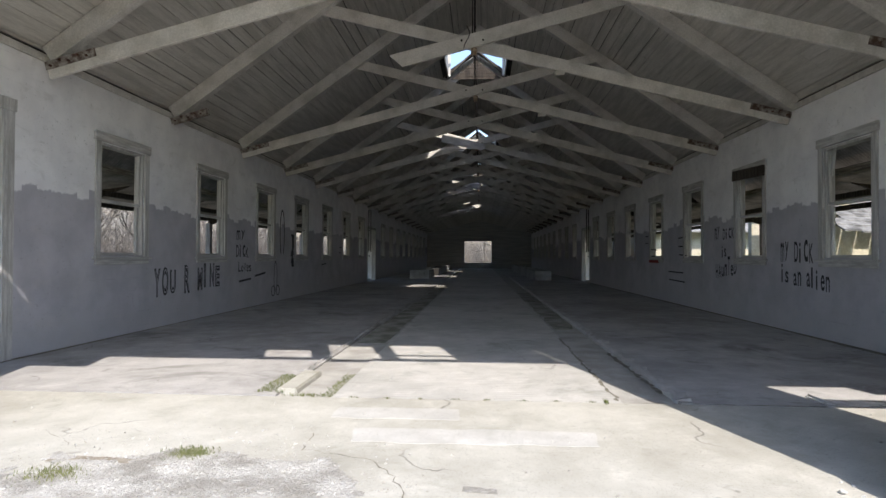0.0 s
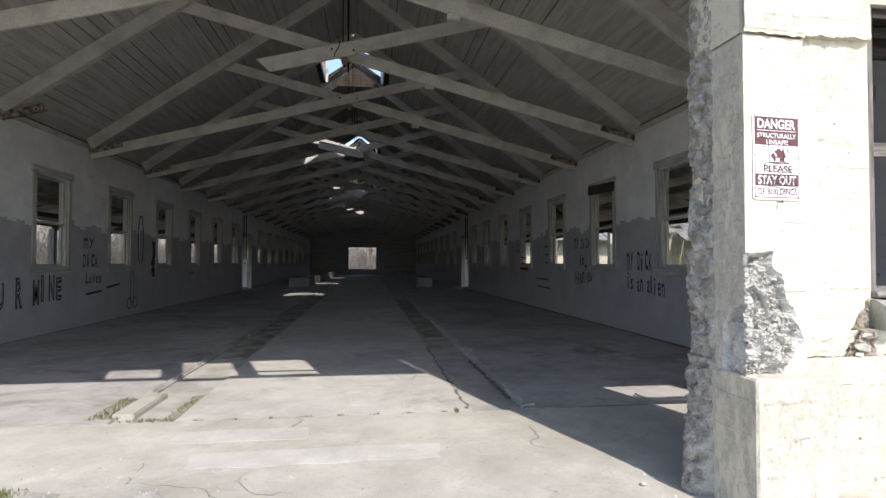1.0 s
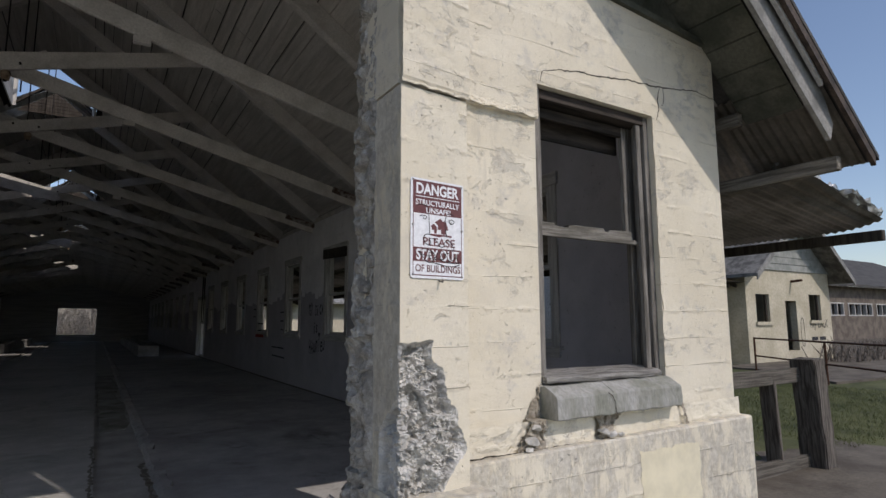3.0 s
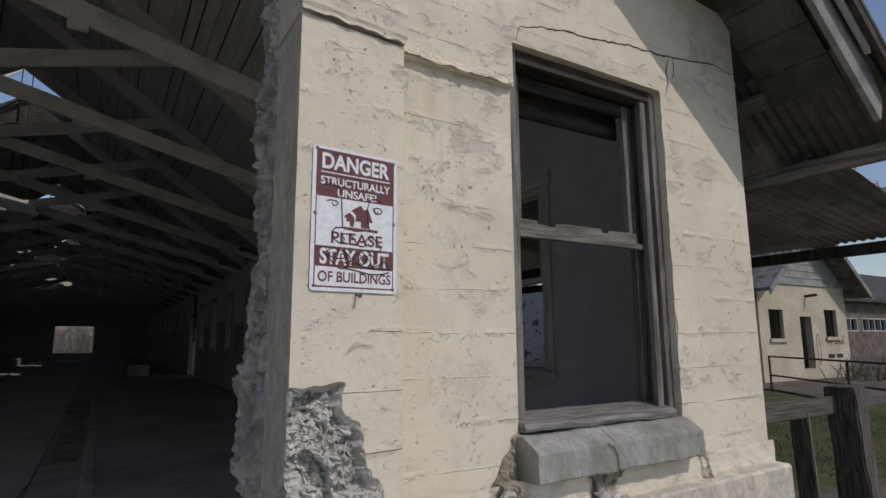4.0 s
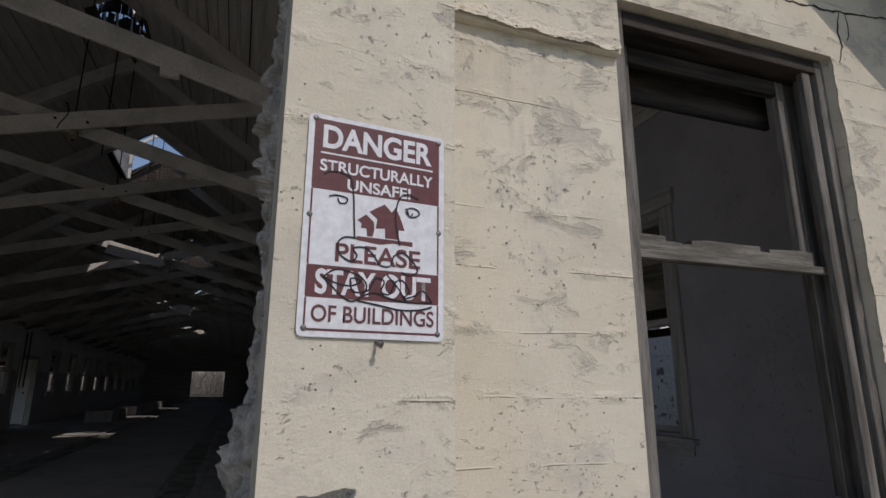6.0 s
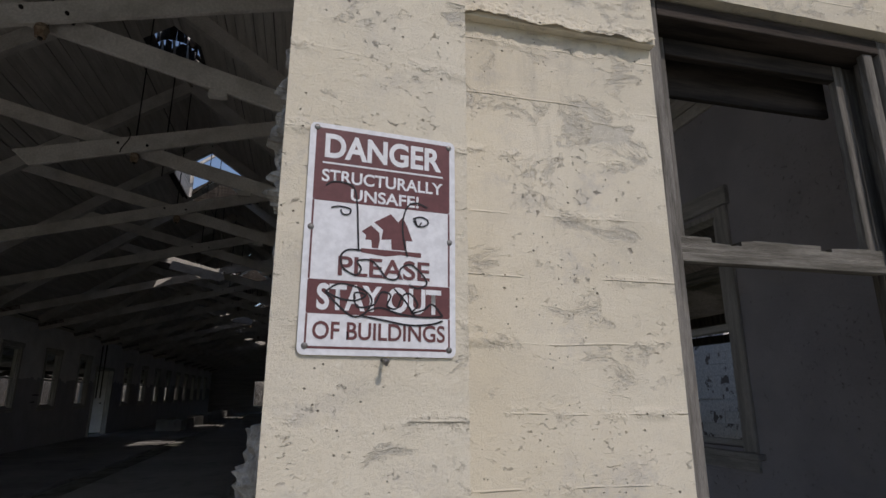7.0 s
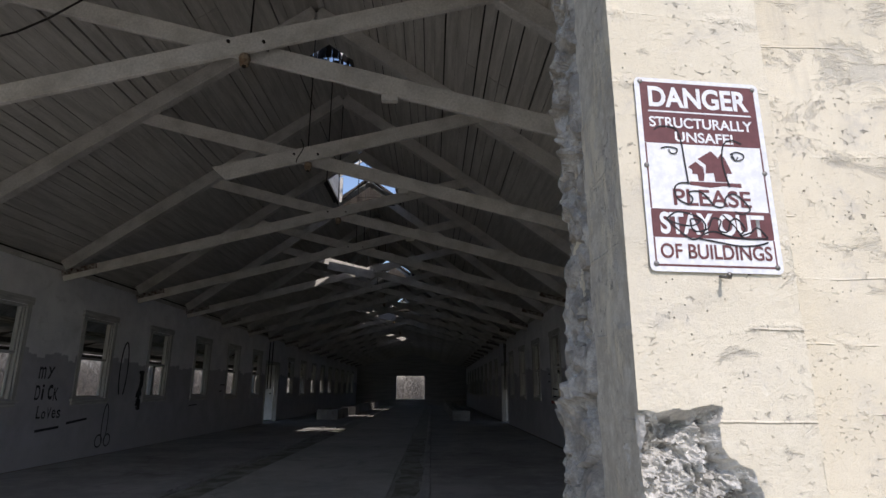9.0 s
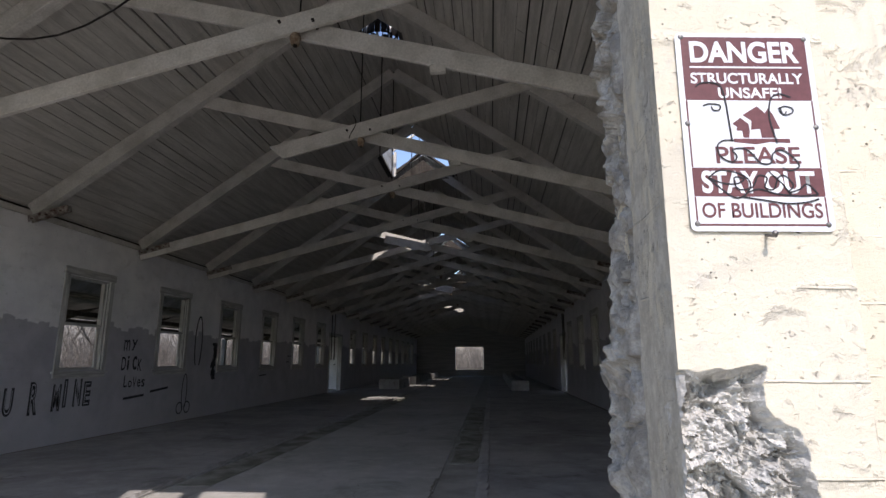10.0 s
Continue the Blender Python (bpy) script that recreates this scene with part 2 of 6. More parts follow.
M["hall"] = hall_paint("hall_wall_paint", (0.39, 0.38, 0.41), (0.49, 0.48, 0.51))
M["endwall"] = simple("grey_end_wall", (0.46, 0.45, 0.435), (0.64, 0.625, 0.60), 1.5, stretch=(0.4, 1, 5))
M["floor"] = slab("hall_floor_concrete", (0.30, 0.29, 0.275), (0.46, 0.445, 0.425), stain=0.9)
M["apron"] = slab("apron_concrete", (0.37, 0.355, 0.305), (0.50, 0.485, 0.43), 0.6, stain=0.5)
M["lane"] = slab("centre_lane_concrete", (0.40, 0.39, 0.36), (0.53, 0.515, 0.48), 0.3, stain=0.7, ribs=0.07)
M["gutter"] = simple("gutter_gravel", (0.35, 0.335, 0.305), (0.50, 0.485, 0.445), 2.2, 0.95, 80, 0.8)
M["whitewash"] = simple("worn_white_timber", (0.50, 0.475, 0.43), (0.69, 0.66, 0.605), 2.5, 0.85, 30, 0.35, stretch=(4, 0.35, 4), vary=0.2)
M["plate"] = simple("whitewashed_rusty_plate", (0.10, 0.06, 0.045), (0.42, 0.40, 0.37), 9.0, 0.85, 60, 0.5, 0.2)
M["beam"] = simple("worn_white_beam", (0.49, 0.468, 0.425), (0.68, 0.652, 0.605), 3.0, 0.85, 40, 0.35, lo=0.3, hi=0.6)
M["rust"] = simple("rusty_steel", (0.05, 0.025, 0.017), (0.15, 0.075, 0.045), 18, 0.8, 90, 0.4, 0.3)
M["iron"] = simple("dark_iron", (0.02, 0.018, 0.017), (0.05, 0.042, 0.038), 14, 0.7, 90, 0.3, 0.5)
M["greywood"] = simple("weathered_grey_wood", (0.12, 0.11, 0.095), (0.31, 0.29, 0.26), 5.0, 0.9, 60, 0.6, stretch=(7, 7, 0.6), vary=0.2)
M["greywood_x"] = simple("weathered_grey_rail_wood", (0.13, 0.12, 0.10), (0.33, 0.31, 0.27), 5.0, 0.9, 60, 0.6, stretch=(0.6, 7, 7), vary=0.15)
M["greywood_y"] = simple("weathered_grey_purlin_wood", (0.13, 0.115, 0.095), (0.34, 0.31, 0.265), 5.0, 0.9, 60, 0.6, stretch=(7, 0.5, 7))
M["palewood"] = simple("pale_window_wood", (0.38, 0.37, 0.35), (0.58, 0.57, 0.545), 4.0, 0.85, 45, 0.4, stretch=(5, 5, 0.5))
M["palewood_y"] = simple("pale_head_wood", (0.40, 0.39, 0.37), (0.62, 0.61, 0.585), 4.0, 0.85, 45, 0.4, stretch=(5, 0.5, 5))
M["sillstone"] = simple("grey_concrete_sill", (0.24, 0.245, 0.205), (0.40, 0.395, 0.375), 5.0, 0.9, 45, 0.8, stretch=(1, 1, 0.45))
M["darkwood_x"] = simple("dark_head_wood", (0.02, 0.017, 0.014), (0.075, 0.06, 0.05), 4.0, 0.9, 40, 0.5, stretch=(0.5, 5, 5))
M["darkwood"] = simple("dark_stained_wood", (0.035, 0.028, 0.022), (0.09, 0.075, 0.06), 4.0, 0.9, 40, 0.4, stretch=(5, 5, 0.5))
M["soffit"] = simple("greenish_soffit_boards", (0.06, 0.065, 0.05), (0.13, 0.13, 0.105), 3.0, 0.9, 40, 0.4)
M["barge"] = simple("grey_barge_board", (0.17, 0.17, 0.16), (0.31, 0.305, 0.29), 4.0, 0.85, 40, 0.4)
M["torn_metal"] = simple("bright_torn_steel", (0.32, 0.32, 0.31), (0.58, 0.58, 0.57), 9.0, 0.35, 40, 0.3, 0.6)
M["verge_metal"] = simple("dark_rusted_roof_edge", (0.035, 0.028, 0.024), (0.10, 0.075, 0.06), 9.0, 0.7, 50, 0.3, 0.2)
M["fencewood"] = simple("sun_bleached_fence_wood", (0.072, 0.061, 0.052), (0.247, 0.221, 0.192), 6.0, 0.95, 70, 0.9, stretch=(9, 9, 0.4))
M["fencewood_x"] = simple("sun_bleached_rail_wood", (0.085, 0.076, 0.063), (0.22, 0.20, 0.172), 6.0, 0.95, 70, 0.8, stretch=(0.4, 9, 9))
M["corrugated"] = simple("corrugated_steel", (0.20, 0.18, 0.15), (0.36, 0.325, 0.28), 2.2, 0.6, 30, 0.3, 0.25)
M["roofing"] = simple("dark_roofing", (0.05, 0.048, 0.045), (0.10, 0.095, 0.09), 2.0, 0.9, 40, 0.4)
M["signwhite"] = simple("sign_white_enamel", (0.79, 0.80, 0.82), (0.81, 0.82, 0.84), 5.0, 0.35, 60, 0.02)
M["signred"] = simple("sign_maroon_enamel", (0.135, 0.052, 0.053), (0.165, 0.063, 0.063), 5.0, 0.38, 60, 0.02)
M["ink"] = simple("black_marker", (0.012, 0.012, 0.014), (0.03, 0.03, 0.033), 9.0, 0.6, 60, 0.05)
M["spray"] = simple("black_spray_paint", (0.02, 0.02, 0.024), (0.05, 0.05, 0.055), 9.0, 0.7, 60, 0.05)
M["crack"] = simple("crack_shadow", (0.03, 0.026, 0.02), (0.10, 0.085, 0.065), 30.0, 1.0, 90, 0.2)
M["steel"] = simple("dull_screw_steel", (0.16, 0.15, 0.14), (0.32, 0.31, 0.29), 30, 0.45, 90, 0.2, 0.8)
M["grass"] = simple("spring_grass", (0.05, 0.06, 0.022), (0.115, 0.12, 0.05), 1.2, 0.95, 25, 0.8)
M["blade"] = simple("grass_blades", (0.085, 0.105, 0.035), (0.20, 0.21, 0.09), 3.0, 0.8, 60, 0.1)
M["dirt"] = simple("trodden_dirt", (0.085, 0.072, 0.057), (0.165, 0.145, 0.117), 1.5, 0.95, 30, 0.6)
M["bark"] = simple("bare_tree_bark", (0.10, 0.085, 0.07), (0.24, 0.21, 0.18), 5.0, 0.9, 60, 0.3)
M["brush"] = simple("winter_brush", (0.20, 0.175, 0.14), (0.40, 0.36, 0.29), 0.8, 0.95, 3.5, 0.9, stretch=(1, 1, 0.25), dist=0.3)
M["brownwall"] = simple("brown_boarded_wall", (0.11, 0.09, 0.075), (0.20, 0.17, 0.14), 1.5, 0.9, 20, 0.3)
M["shedwall"] = simple("cream_shed_wall", (0.45, 0.405, 0.30), (0.59, 0.54, 0.42), 0.9, 0.9, 12, 0.3)
M["siding"] = simple("grey_green_siding", (0.22, 0.235, 0.22), (0.34, 0.35, 0.33), 3.0, 0.9, 30, 0.3)
# near-black colour that stands for the shade inside unlit rooms
M["black"] = simple("interior_shade", (0.012, 0.011, 0.01), (0.03, 0.028, 0.026), 2.0, 0.95, 30, 0.1)
M["shingle"] = simple("old_wood_shingles", (0.10, 0.095, 0.085), (0.26, 0.25, 0.225), 3.0, 0.95, 25, 0.6)
M["whiteblock"] = simple("flaking_white_block", (0.22, 0.185, 0.16), (0.80, 0.765, 0.70), 3.2, 0.9, 30, 0.5, lo=0.39, hi=0.43, shifted=True)
M["doorwhite"] = simple("white_door_paint", (0.70, 0.69, 0.67), (0.82, 0.81, 0.79), 3.0, 0.7, 40, 0.2)
M["lamp"] = simple("rusty_porcelain", (0.20, 0.13, 0.08), (0.42, 0.34, 0.25), 20, 0.5, 80, 0.2)


# ---- mesh helpers ----
def box(bm, x0, x1, y0, y1, z0, z1, m=None):
    v = [bm.verts.new((x, y, z)) for x in (x0, x1) for y in (y0, y1) for z in (z0, z1)]
    for f in ((0, 1, 3, 2), (4, 6, 7, 5), (0, 4, 5, 1), (2, 3, 7, 6), (0, 2, 6, 4), (1, 5, 7, 3)):
        bm.faces.new([v[i] for i in f])
    if m is not None:
        for q in v:
            q.co = m @ q.co
    return v


def prism(bm, profile, a, b, plane="xz"):
    """A profile drawn in a plane, pushed from a to b along the third axis."""
    def at(p, w):
        return {"xz": (p[0], w, p[1]), "yz": (w, p[0], p[1]), "xy": (p[0], p[1], w)}[plane]
    lo, hi = [bm.verts.new(at(p, a)) for p in profile], [bm.verts.new(at(p, b)) for p in profile]
    n = len(profile)
    bm.faces.new(lo)
    bm.faces.new(hi[::-1])
    for i in range(n):
        bm.faces.new((lo[i], hi[i], hi[(i + 1) % n], lo[(i + 1) % n]))


def bar(bm, a, b, w, h, up=(0, 0, 1)):
    """A squared timber from a to b."""
    a, b = Vector(a), Vector(b)
    d = (b - a).normalized()
    s = d.cross(Vector(up)).normalized()
    u = s.cross(d)
    v = [bm.verts.new(p + s * (i * w / 2) + u * (j * h / 2)) for p in (a, b) for i, j in ((-1, -1), (1, -1), (1, 1), (-1, 1))]
    bm.faces.new((v[3], v[2], v[1], v[0]))
    bm.faces.new((v[4], v[5], v[6], v[7]))
    for i in range(4):
        k = (i + 1) % 4
        bm.faces.new((v[i], v[k], v[k + 4], v[i + 4]))


def rod(bm, a, b, r0, r1=None, n=8):
    a, b = Vector(a), Vector(b)
    r1 = r0 if r1 is None else r1
    d = (b - a).normalized()
    s = d.orthogonal().normalized()
    u = d.cross(s)
    ring = [[bm.verts.new(p + (s * math.cos(6.2832 * i / n) + u * math.sin(6.2832 * i / n)) * r) for i in range(n)] for p, r in ((a, r0), (b, r1))]
    for i in range(n):
        k = (i + 1) % n
        bm.faces.new((ring[0][i], ring[0][k], ring[1][k], ring[1][i]))
    bm.faces.new(ring[0][::-1])
    bm.faces.new(ring[1])


def soften(bm, w, seg=1):
    bmesh.ops.recalc_face_normals(bm, faces=bm.faces)
    bmesh.ops.bevel(bm, geom=list(bm.edges), offset=w, segments=seg, affect="EDGES", clamp_overlap=True)


def mesh_of(name, bm, material):
    bmesh.ops.recalc_face_normals(bm, faces=bm.faces)
    me = bpy.data.meshes.new(name)
    bm.to_mesh(me)
    bm.free()
    me.materials.append(material)
    return me


def part(name, bm, material, parent=None, label=""):
    ob = new(name, mesh_of(name, bm, material))
    if parent is not None:
        ob.parent = parent
        ob.matrix_parent_inverse = parent.matrix_world.inverted()
    if label:
        ob["label"] = label
    return ob


def empty(name, at, label, category, group="", kind=""):
    ob = new(name)
    ob.matrix_world = Matrix.Translation(at)
    ob.empty_display_size = 0.2
    bpy.context.view_layer.update()
    return tagged(ob, label, category, group, kind)


def setting(name, bm, material, label, category):
    return tagged(part(name, bm, material), label, category, "", "structure")


def BM():
    return bmesh.new()


# ---- plan ----
XL, XR = -5.60, 5.335         # inner faces of the long walls
RIDGE = -0.115
VERGE = -0.07                 # ridge line of the front verge
FRONT, BACK = 4.37, 4.50      # facade
END = 60.5
BAY = 2.945
TRUSS0 = 8.28
THICK = 0.12
FLOOR_Z = -0.085
WALL_TOP = 3.67


PITCH = 0.70


def deck_z(x):
    """Underside of the roof boards."""
    return 3.94 + (5.45 - abs(x - RIDGE)) * PITCH


def rake_z(x):
    """Underside of the steeper front verge."""
    return 3.426 + (5.47 - abs(x - VERGE)) * 0.85


WIN = [9.82 + BAY * k for k in range(17)]
W_LO, W_HI, W_HALF = 1.17, 2.86, 0.55


def long_wall(name, x0, x1, openings, label):
    """A wall along y with openings (y0, y1, z0, z1)."""
    bm = BM()
    top = WALL_TOP
    y = BACK + 0.004
    for a, b, lo, hi in sorted(openings):
        box(bm, x0, x1, y, a, -0.16, top)
        if lo > 0:
            box(bm, x0, x1, a, b, -0.16, lo)
        box(bm, x0, x1, a, b, hi, top)
        y = b
    box(bm, x0, x1, y, END, -0.16, top)
    bmesh.ops.remove_doubles(bm, verts=bm.verts, dist=0.0005)
    return setting(name, bm, M["hall"], label, "wall")


door_y = (28.90, 31.05)
left_open = [(6.2, 7.60, 0, 2.95)] + [(y - W_HALF, y + W_HALF, W_LO, W_HI) for k, y in enumerate(WIN) if k != 7] + [(*door_y, 0, 2.58)]
right_open = [(6.875 - W_HALF, 6.875 + W_HALF, W_LO, W_HI)] + [(y - W_HALF, y + W_HALF, W_LO, W_HI) for k, y in enumerate(WIN) if k != 7] + [(*door_y, 0, 2.58)]
wall_left = long_wall("wall_left", XL - THICK, XL, left_open, "white and grey painted barn wall with graffiti")
wall_right = long_wall("wall_right", XR, XR + THICK, right_open, "white and grey painted barn wall with graffiti")

# end wall with its door
bm = BM()
box(bm, XL - THICK, -1.67, END, END + 0.3, -0.16, 3.42)
box(bm, 1.18, XR + THICK, END, END + 0.3, -0.16, 3.42)
box(bm, -1.67, 1.18, END, END + 0.3, 2.77, 3.42)
# gable of the end wall with a narrow light slot
SLOT0, SLOT1 = 5.05, 5.12
x_lo, x_hi = XL - THICK, XR + THICK


def half(z):
    return 5.45 - (z - 3.94) / PITCH


prism(bm, [(x_lo, 3.42), (x_hi, 3.42), (x_hi, deck_z(x_hi) + 0.03), (RIDGE + half(SLOT0), SLOT0 + 0.03), (RIDGE - half(SLOT0), SLOT0 + 0.03), (x_lo, deck_z(x_lo) + 0.03)], END + 0.001, END + 0.3)
box(bm, RIDGE - half(SLOT0), -1.75, END + 0.001, END + 0.3, SLOT0 + 0.03, SLOT1)
box(bm, 1.40, RIDGE + half(SLOT0), END + 0.001, END + 0.3, SLOT0 + 0.03, SLOT1)
prism(bm, [(RIDGE - half(SLOT1), SLOT1), (RIDGE + half(SLOT1), SLOT1), (RIDGE, deck_z(RIDGE) + 0.03)], END + 0.001, END + 0.3)
setting("wall_end", bm, M["endwall"], "dark grey end wall with open doorway", "wall")

# ---- floor ----
bm = BM()
box(bm, -1.25, 1.15, 5.955, END, -0.2, -0.003)
setting("floor_lane", bm, M["lane"], "pale ribbed concrete centre lane", "floor")
bm = BM()
box(bm, XL - THICK, -1.75, 5.98, END, -0.2, -0.003)
setting("floor_left", bm, M["floor"], "stained grey concrete floor slab", "floor")
bm = BM()
box(bm, 1.62, XR + THICK, 5.98, END, -0.2, -0.002)
setting("floor_right", bm, M["floor"], "stained grey concrete floor slab", "floor")
bm = BM()
box(bm, -1.75, -1.25, 5.98, END, -0.2, -0.026)
box(bm, 1.15, 1.62, 5.98, END, -0.2, -0.028)
setting("floor_gutters", bm, M["gutter"], "gravel-filled drain gutters in the floor", "floor")
bm = BM()
box(bm, -9.0, 4.3, -14.0, 5.95, -0.2, -0.004)
setting("apron", bm, M["apron"], "sunlit cracked concrete apron before the barn", "pavement")
bm = BM()
box(bm, -250, 250, -250, 400, -0.6, -0.12)
setting("ground", bm, M["grass"], "short green spring grass", "ground")

# ---- front wall ----
bm = BM()
box(bm, 2.33, 3.46, 4.40, BACK, -0.12, 2.65)
box(bm, 2.33, 3.46, FRONT, BACK, 2.65, 3.3)
box(bm, 3.46, 4.55, FRONT, BACK, -0.12, 1.0)
box(bm, 3.46, 4.55, FRONT, BACK, 2.88, 3.3)
box(bm, 4.55, 5.33, FRONT, BACK, -0.12, 3.3)
prism(bm, [(2.33, 3.3), (5.33, 3.3), (5.33, 3.575), (2.33, 3.80)], FRONT, BACK)
wall_front = setting("wall_front", bm, M["facade"], "cream painted board-marked concrete front wall", "wall")

bm = BM()
box(bm, XL - 0.3, -4.2, FRONT, BACK, -0.12, 3.42)
prism(bm, [(XL - 0.3, 3.42), (-4.2, 3.42), (-4.2, rake_z(-4.2)), (XL - 0.3, rake_z(XL - 0.3))], FRONT, BACK)
setting("wall_front_far", bm, M["facade"], "cream painted concrete front wall", "wall")
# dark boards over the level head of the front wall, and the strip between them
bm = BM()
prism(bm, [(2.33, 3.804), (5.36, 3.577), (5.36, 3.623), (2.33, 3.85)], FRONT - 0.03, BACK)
setting("trim_front", bm, M["soffit"], "greenish timber strip on the head of the front wall", "trim")
# the dark tone of these boards also carries the deep shade under the overhang
gable_boards = empty("gable_front", (4.0, 4.44, 3.7), "dark timber gable boards over the front wall, shade put into their tone", "gable", "", "structure")
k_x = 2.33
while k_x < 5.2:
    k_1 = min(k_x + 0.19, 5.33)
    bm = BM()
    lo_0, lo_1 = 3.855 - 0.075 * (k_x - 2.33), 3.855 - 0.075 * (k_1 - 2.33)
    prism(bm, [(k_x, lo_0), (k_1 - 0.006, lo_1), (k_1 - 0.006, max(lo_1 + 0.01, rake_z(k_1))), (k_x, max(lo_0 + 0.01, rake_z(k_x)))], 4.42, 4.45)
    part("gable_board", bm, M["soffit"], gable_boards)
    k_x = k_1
# timber gable infill hung under the verge over the wide opening, with three lights
bm = BM()
G0, G1 = 3.84, 3.93
prism(bm, [(-4.23, 3.85), (-3.32, 3.85), (-3.32, rake_z(-3.32)), (-4.23, rake_z(-4.23))], G0, G1)
prism(bm, [(-3.32, 4.53), (-1.34, 4.53), (-1.34, rake_z(-1.34)), (-3.32, rake_z(-3.32))], G0, G1)
prism(bm, [(1.11, 4.53), (2.33, 4.53), (2.33, rake_z(2.33)), (1.11, rake_z(1.11))], G0, G1)
prism(bm, [(-1.34, 5.80), (1.11, 5.80), (1.11, rake_z(1.11)), (VERGE, rake_z(VERGE)), (-1.34, rake_z(-1.34))], G0, G1)
box(bm, -1.34, 1.11, G0, G1, 4.53, 4.62)
for a, b in ((-0.71, -0.48), (0.17, 0.38)):
    box(bm, a, b, G0, G1, 4.62, 5.80)
box(bm, -1.34, -0.71, G0, G1, 5.28, 5.80)
box(bm, 0.38, 1.11, G0 + 0.02, G1 - 0.02, 4.89, 4.93)
setting("wall_gable", bm, M["greywood"], "weathered board gable over the wide opening", "wall")

# plinth
bm = BM()
box(bm, 2.30, 2.76, 3.90, 4.40, -0.15, 0.655)
prism(bm, [(2.76, -0.15), (5.37, -0.15), (5.37, 0.712), (2.76, 0.678)], 4.26, 4.40)
box(bm, 5.456, 5.50, 4.51, 9.0, -0.15, 0.70)
soften(bm, 0.012)
setting("plinth", bm, M["plinth"], "peeling cream and grey concrete plinth", "plinth")

# ---- roof ----
bm = BM()
rng = random.Random(3)
board = 0.19
CUPOLAS = [12.7, 18.47, 30.4, 42.2]
CUP = 1.13                    # half length of a ridge opening


def opening(cy):
    """Half length and half width of a ridge opening."""
    return (0.36, 0.34) if cy == CUPOLAS[0] else (CUP, 0.95)

for side in (-1, 1):
    for i in range(42):
        u0 = i * board
        u1 = u0 + board - rng.choice((0.004, 0.006, 0.012, 0.018, 0.026))
        c = 1 / math.sqrt(1 + PITCH ** 2)
        xa, xb = u0 * c, u1 * c
        if xa > 6.3:
            continue
        y = 4.28
        while y < END + 0.3:
            y2 = min(y + BAY * rng.choice((1, 2, 2)), END + 0.3)
            pieces = [(y, y2)]
            for cy in CUPOLAS:
                hl, hw = opening(cy)
                if xa >= hw:
                    continue
                nxt = []
                for p, q in pieces:
                    if q < cy - hl or p > cy + hl:
                        nxt.append((p, q))
                    else:
                        if p < cy - hl:
                            nxt.append((p, cy - hl))
                        if q > cy + hl:
                            nxt.append((cy + hl, q))
                pieces = nxt
            dz = rng.uniform(0.0, 0.006)
            for p, q in pieces:
                pr = [(RIDGE + side * xa, deck_z(RIDGE + xa) + dz), (RIDGE + side * xb, deck_z(RIDGE + xb) + dz),
                      (RIDGE + side * xb, deck_z(RIDGE + xb) + dz + 0.028), (RIDGE + side * xa, deck_z(RIDGE + xa) + dz + 0.028)]
                prism(bm, pr, p, q - 0.004)
            y = y2
setting("ceiling", bm, M["whitewash"], "worn whitewashed roof boards with dark gaps", "ceiling")

# roof covering above the boards, with the ridge openings left free
bm = BM()
marks = [4.2]
for cy in CUPOLAS:
    marks += [cy - opening(cy)[0], cy + opening(cy)[0]]
marks.append(END + 0.5)
for side in (-1, 1):
    def pt(d, lift):
        return (RIDGE + side * d, deck_z(RIDGE + d) + lift)
    for i in range(len(marks) - 1):
        inner = 0.0 if i % 2 == 0 else opening(CUPOLAS[i // 2])[1]
        prism(bm, [pt(inner, 0.10), pt(6.35, 0.10), pt(6.35, 0.14), pt(inner, 0.14)], marks[i], marks[i + 1])
setting("roof", bm, M["roofing"], "dark roofing over the long barn", "roof")


# ---- trusses ----
def chord_z(x, sign):
    """Centre line of the scissor chord that starts at the wall on the side of sign."""
    return 4.955 - 0.258 * sign * (x - RIDGE)


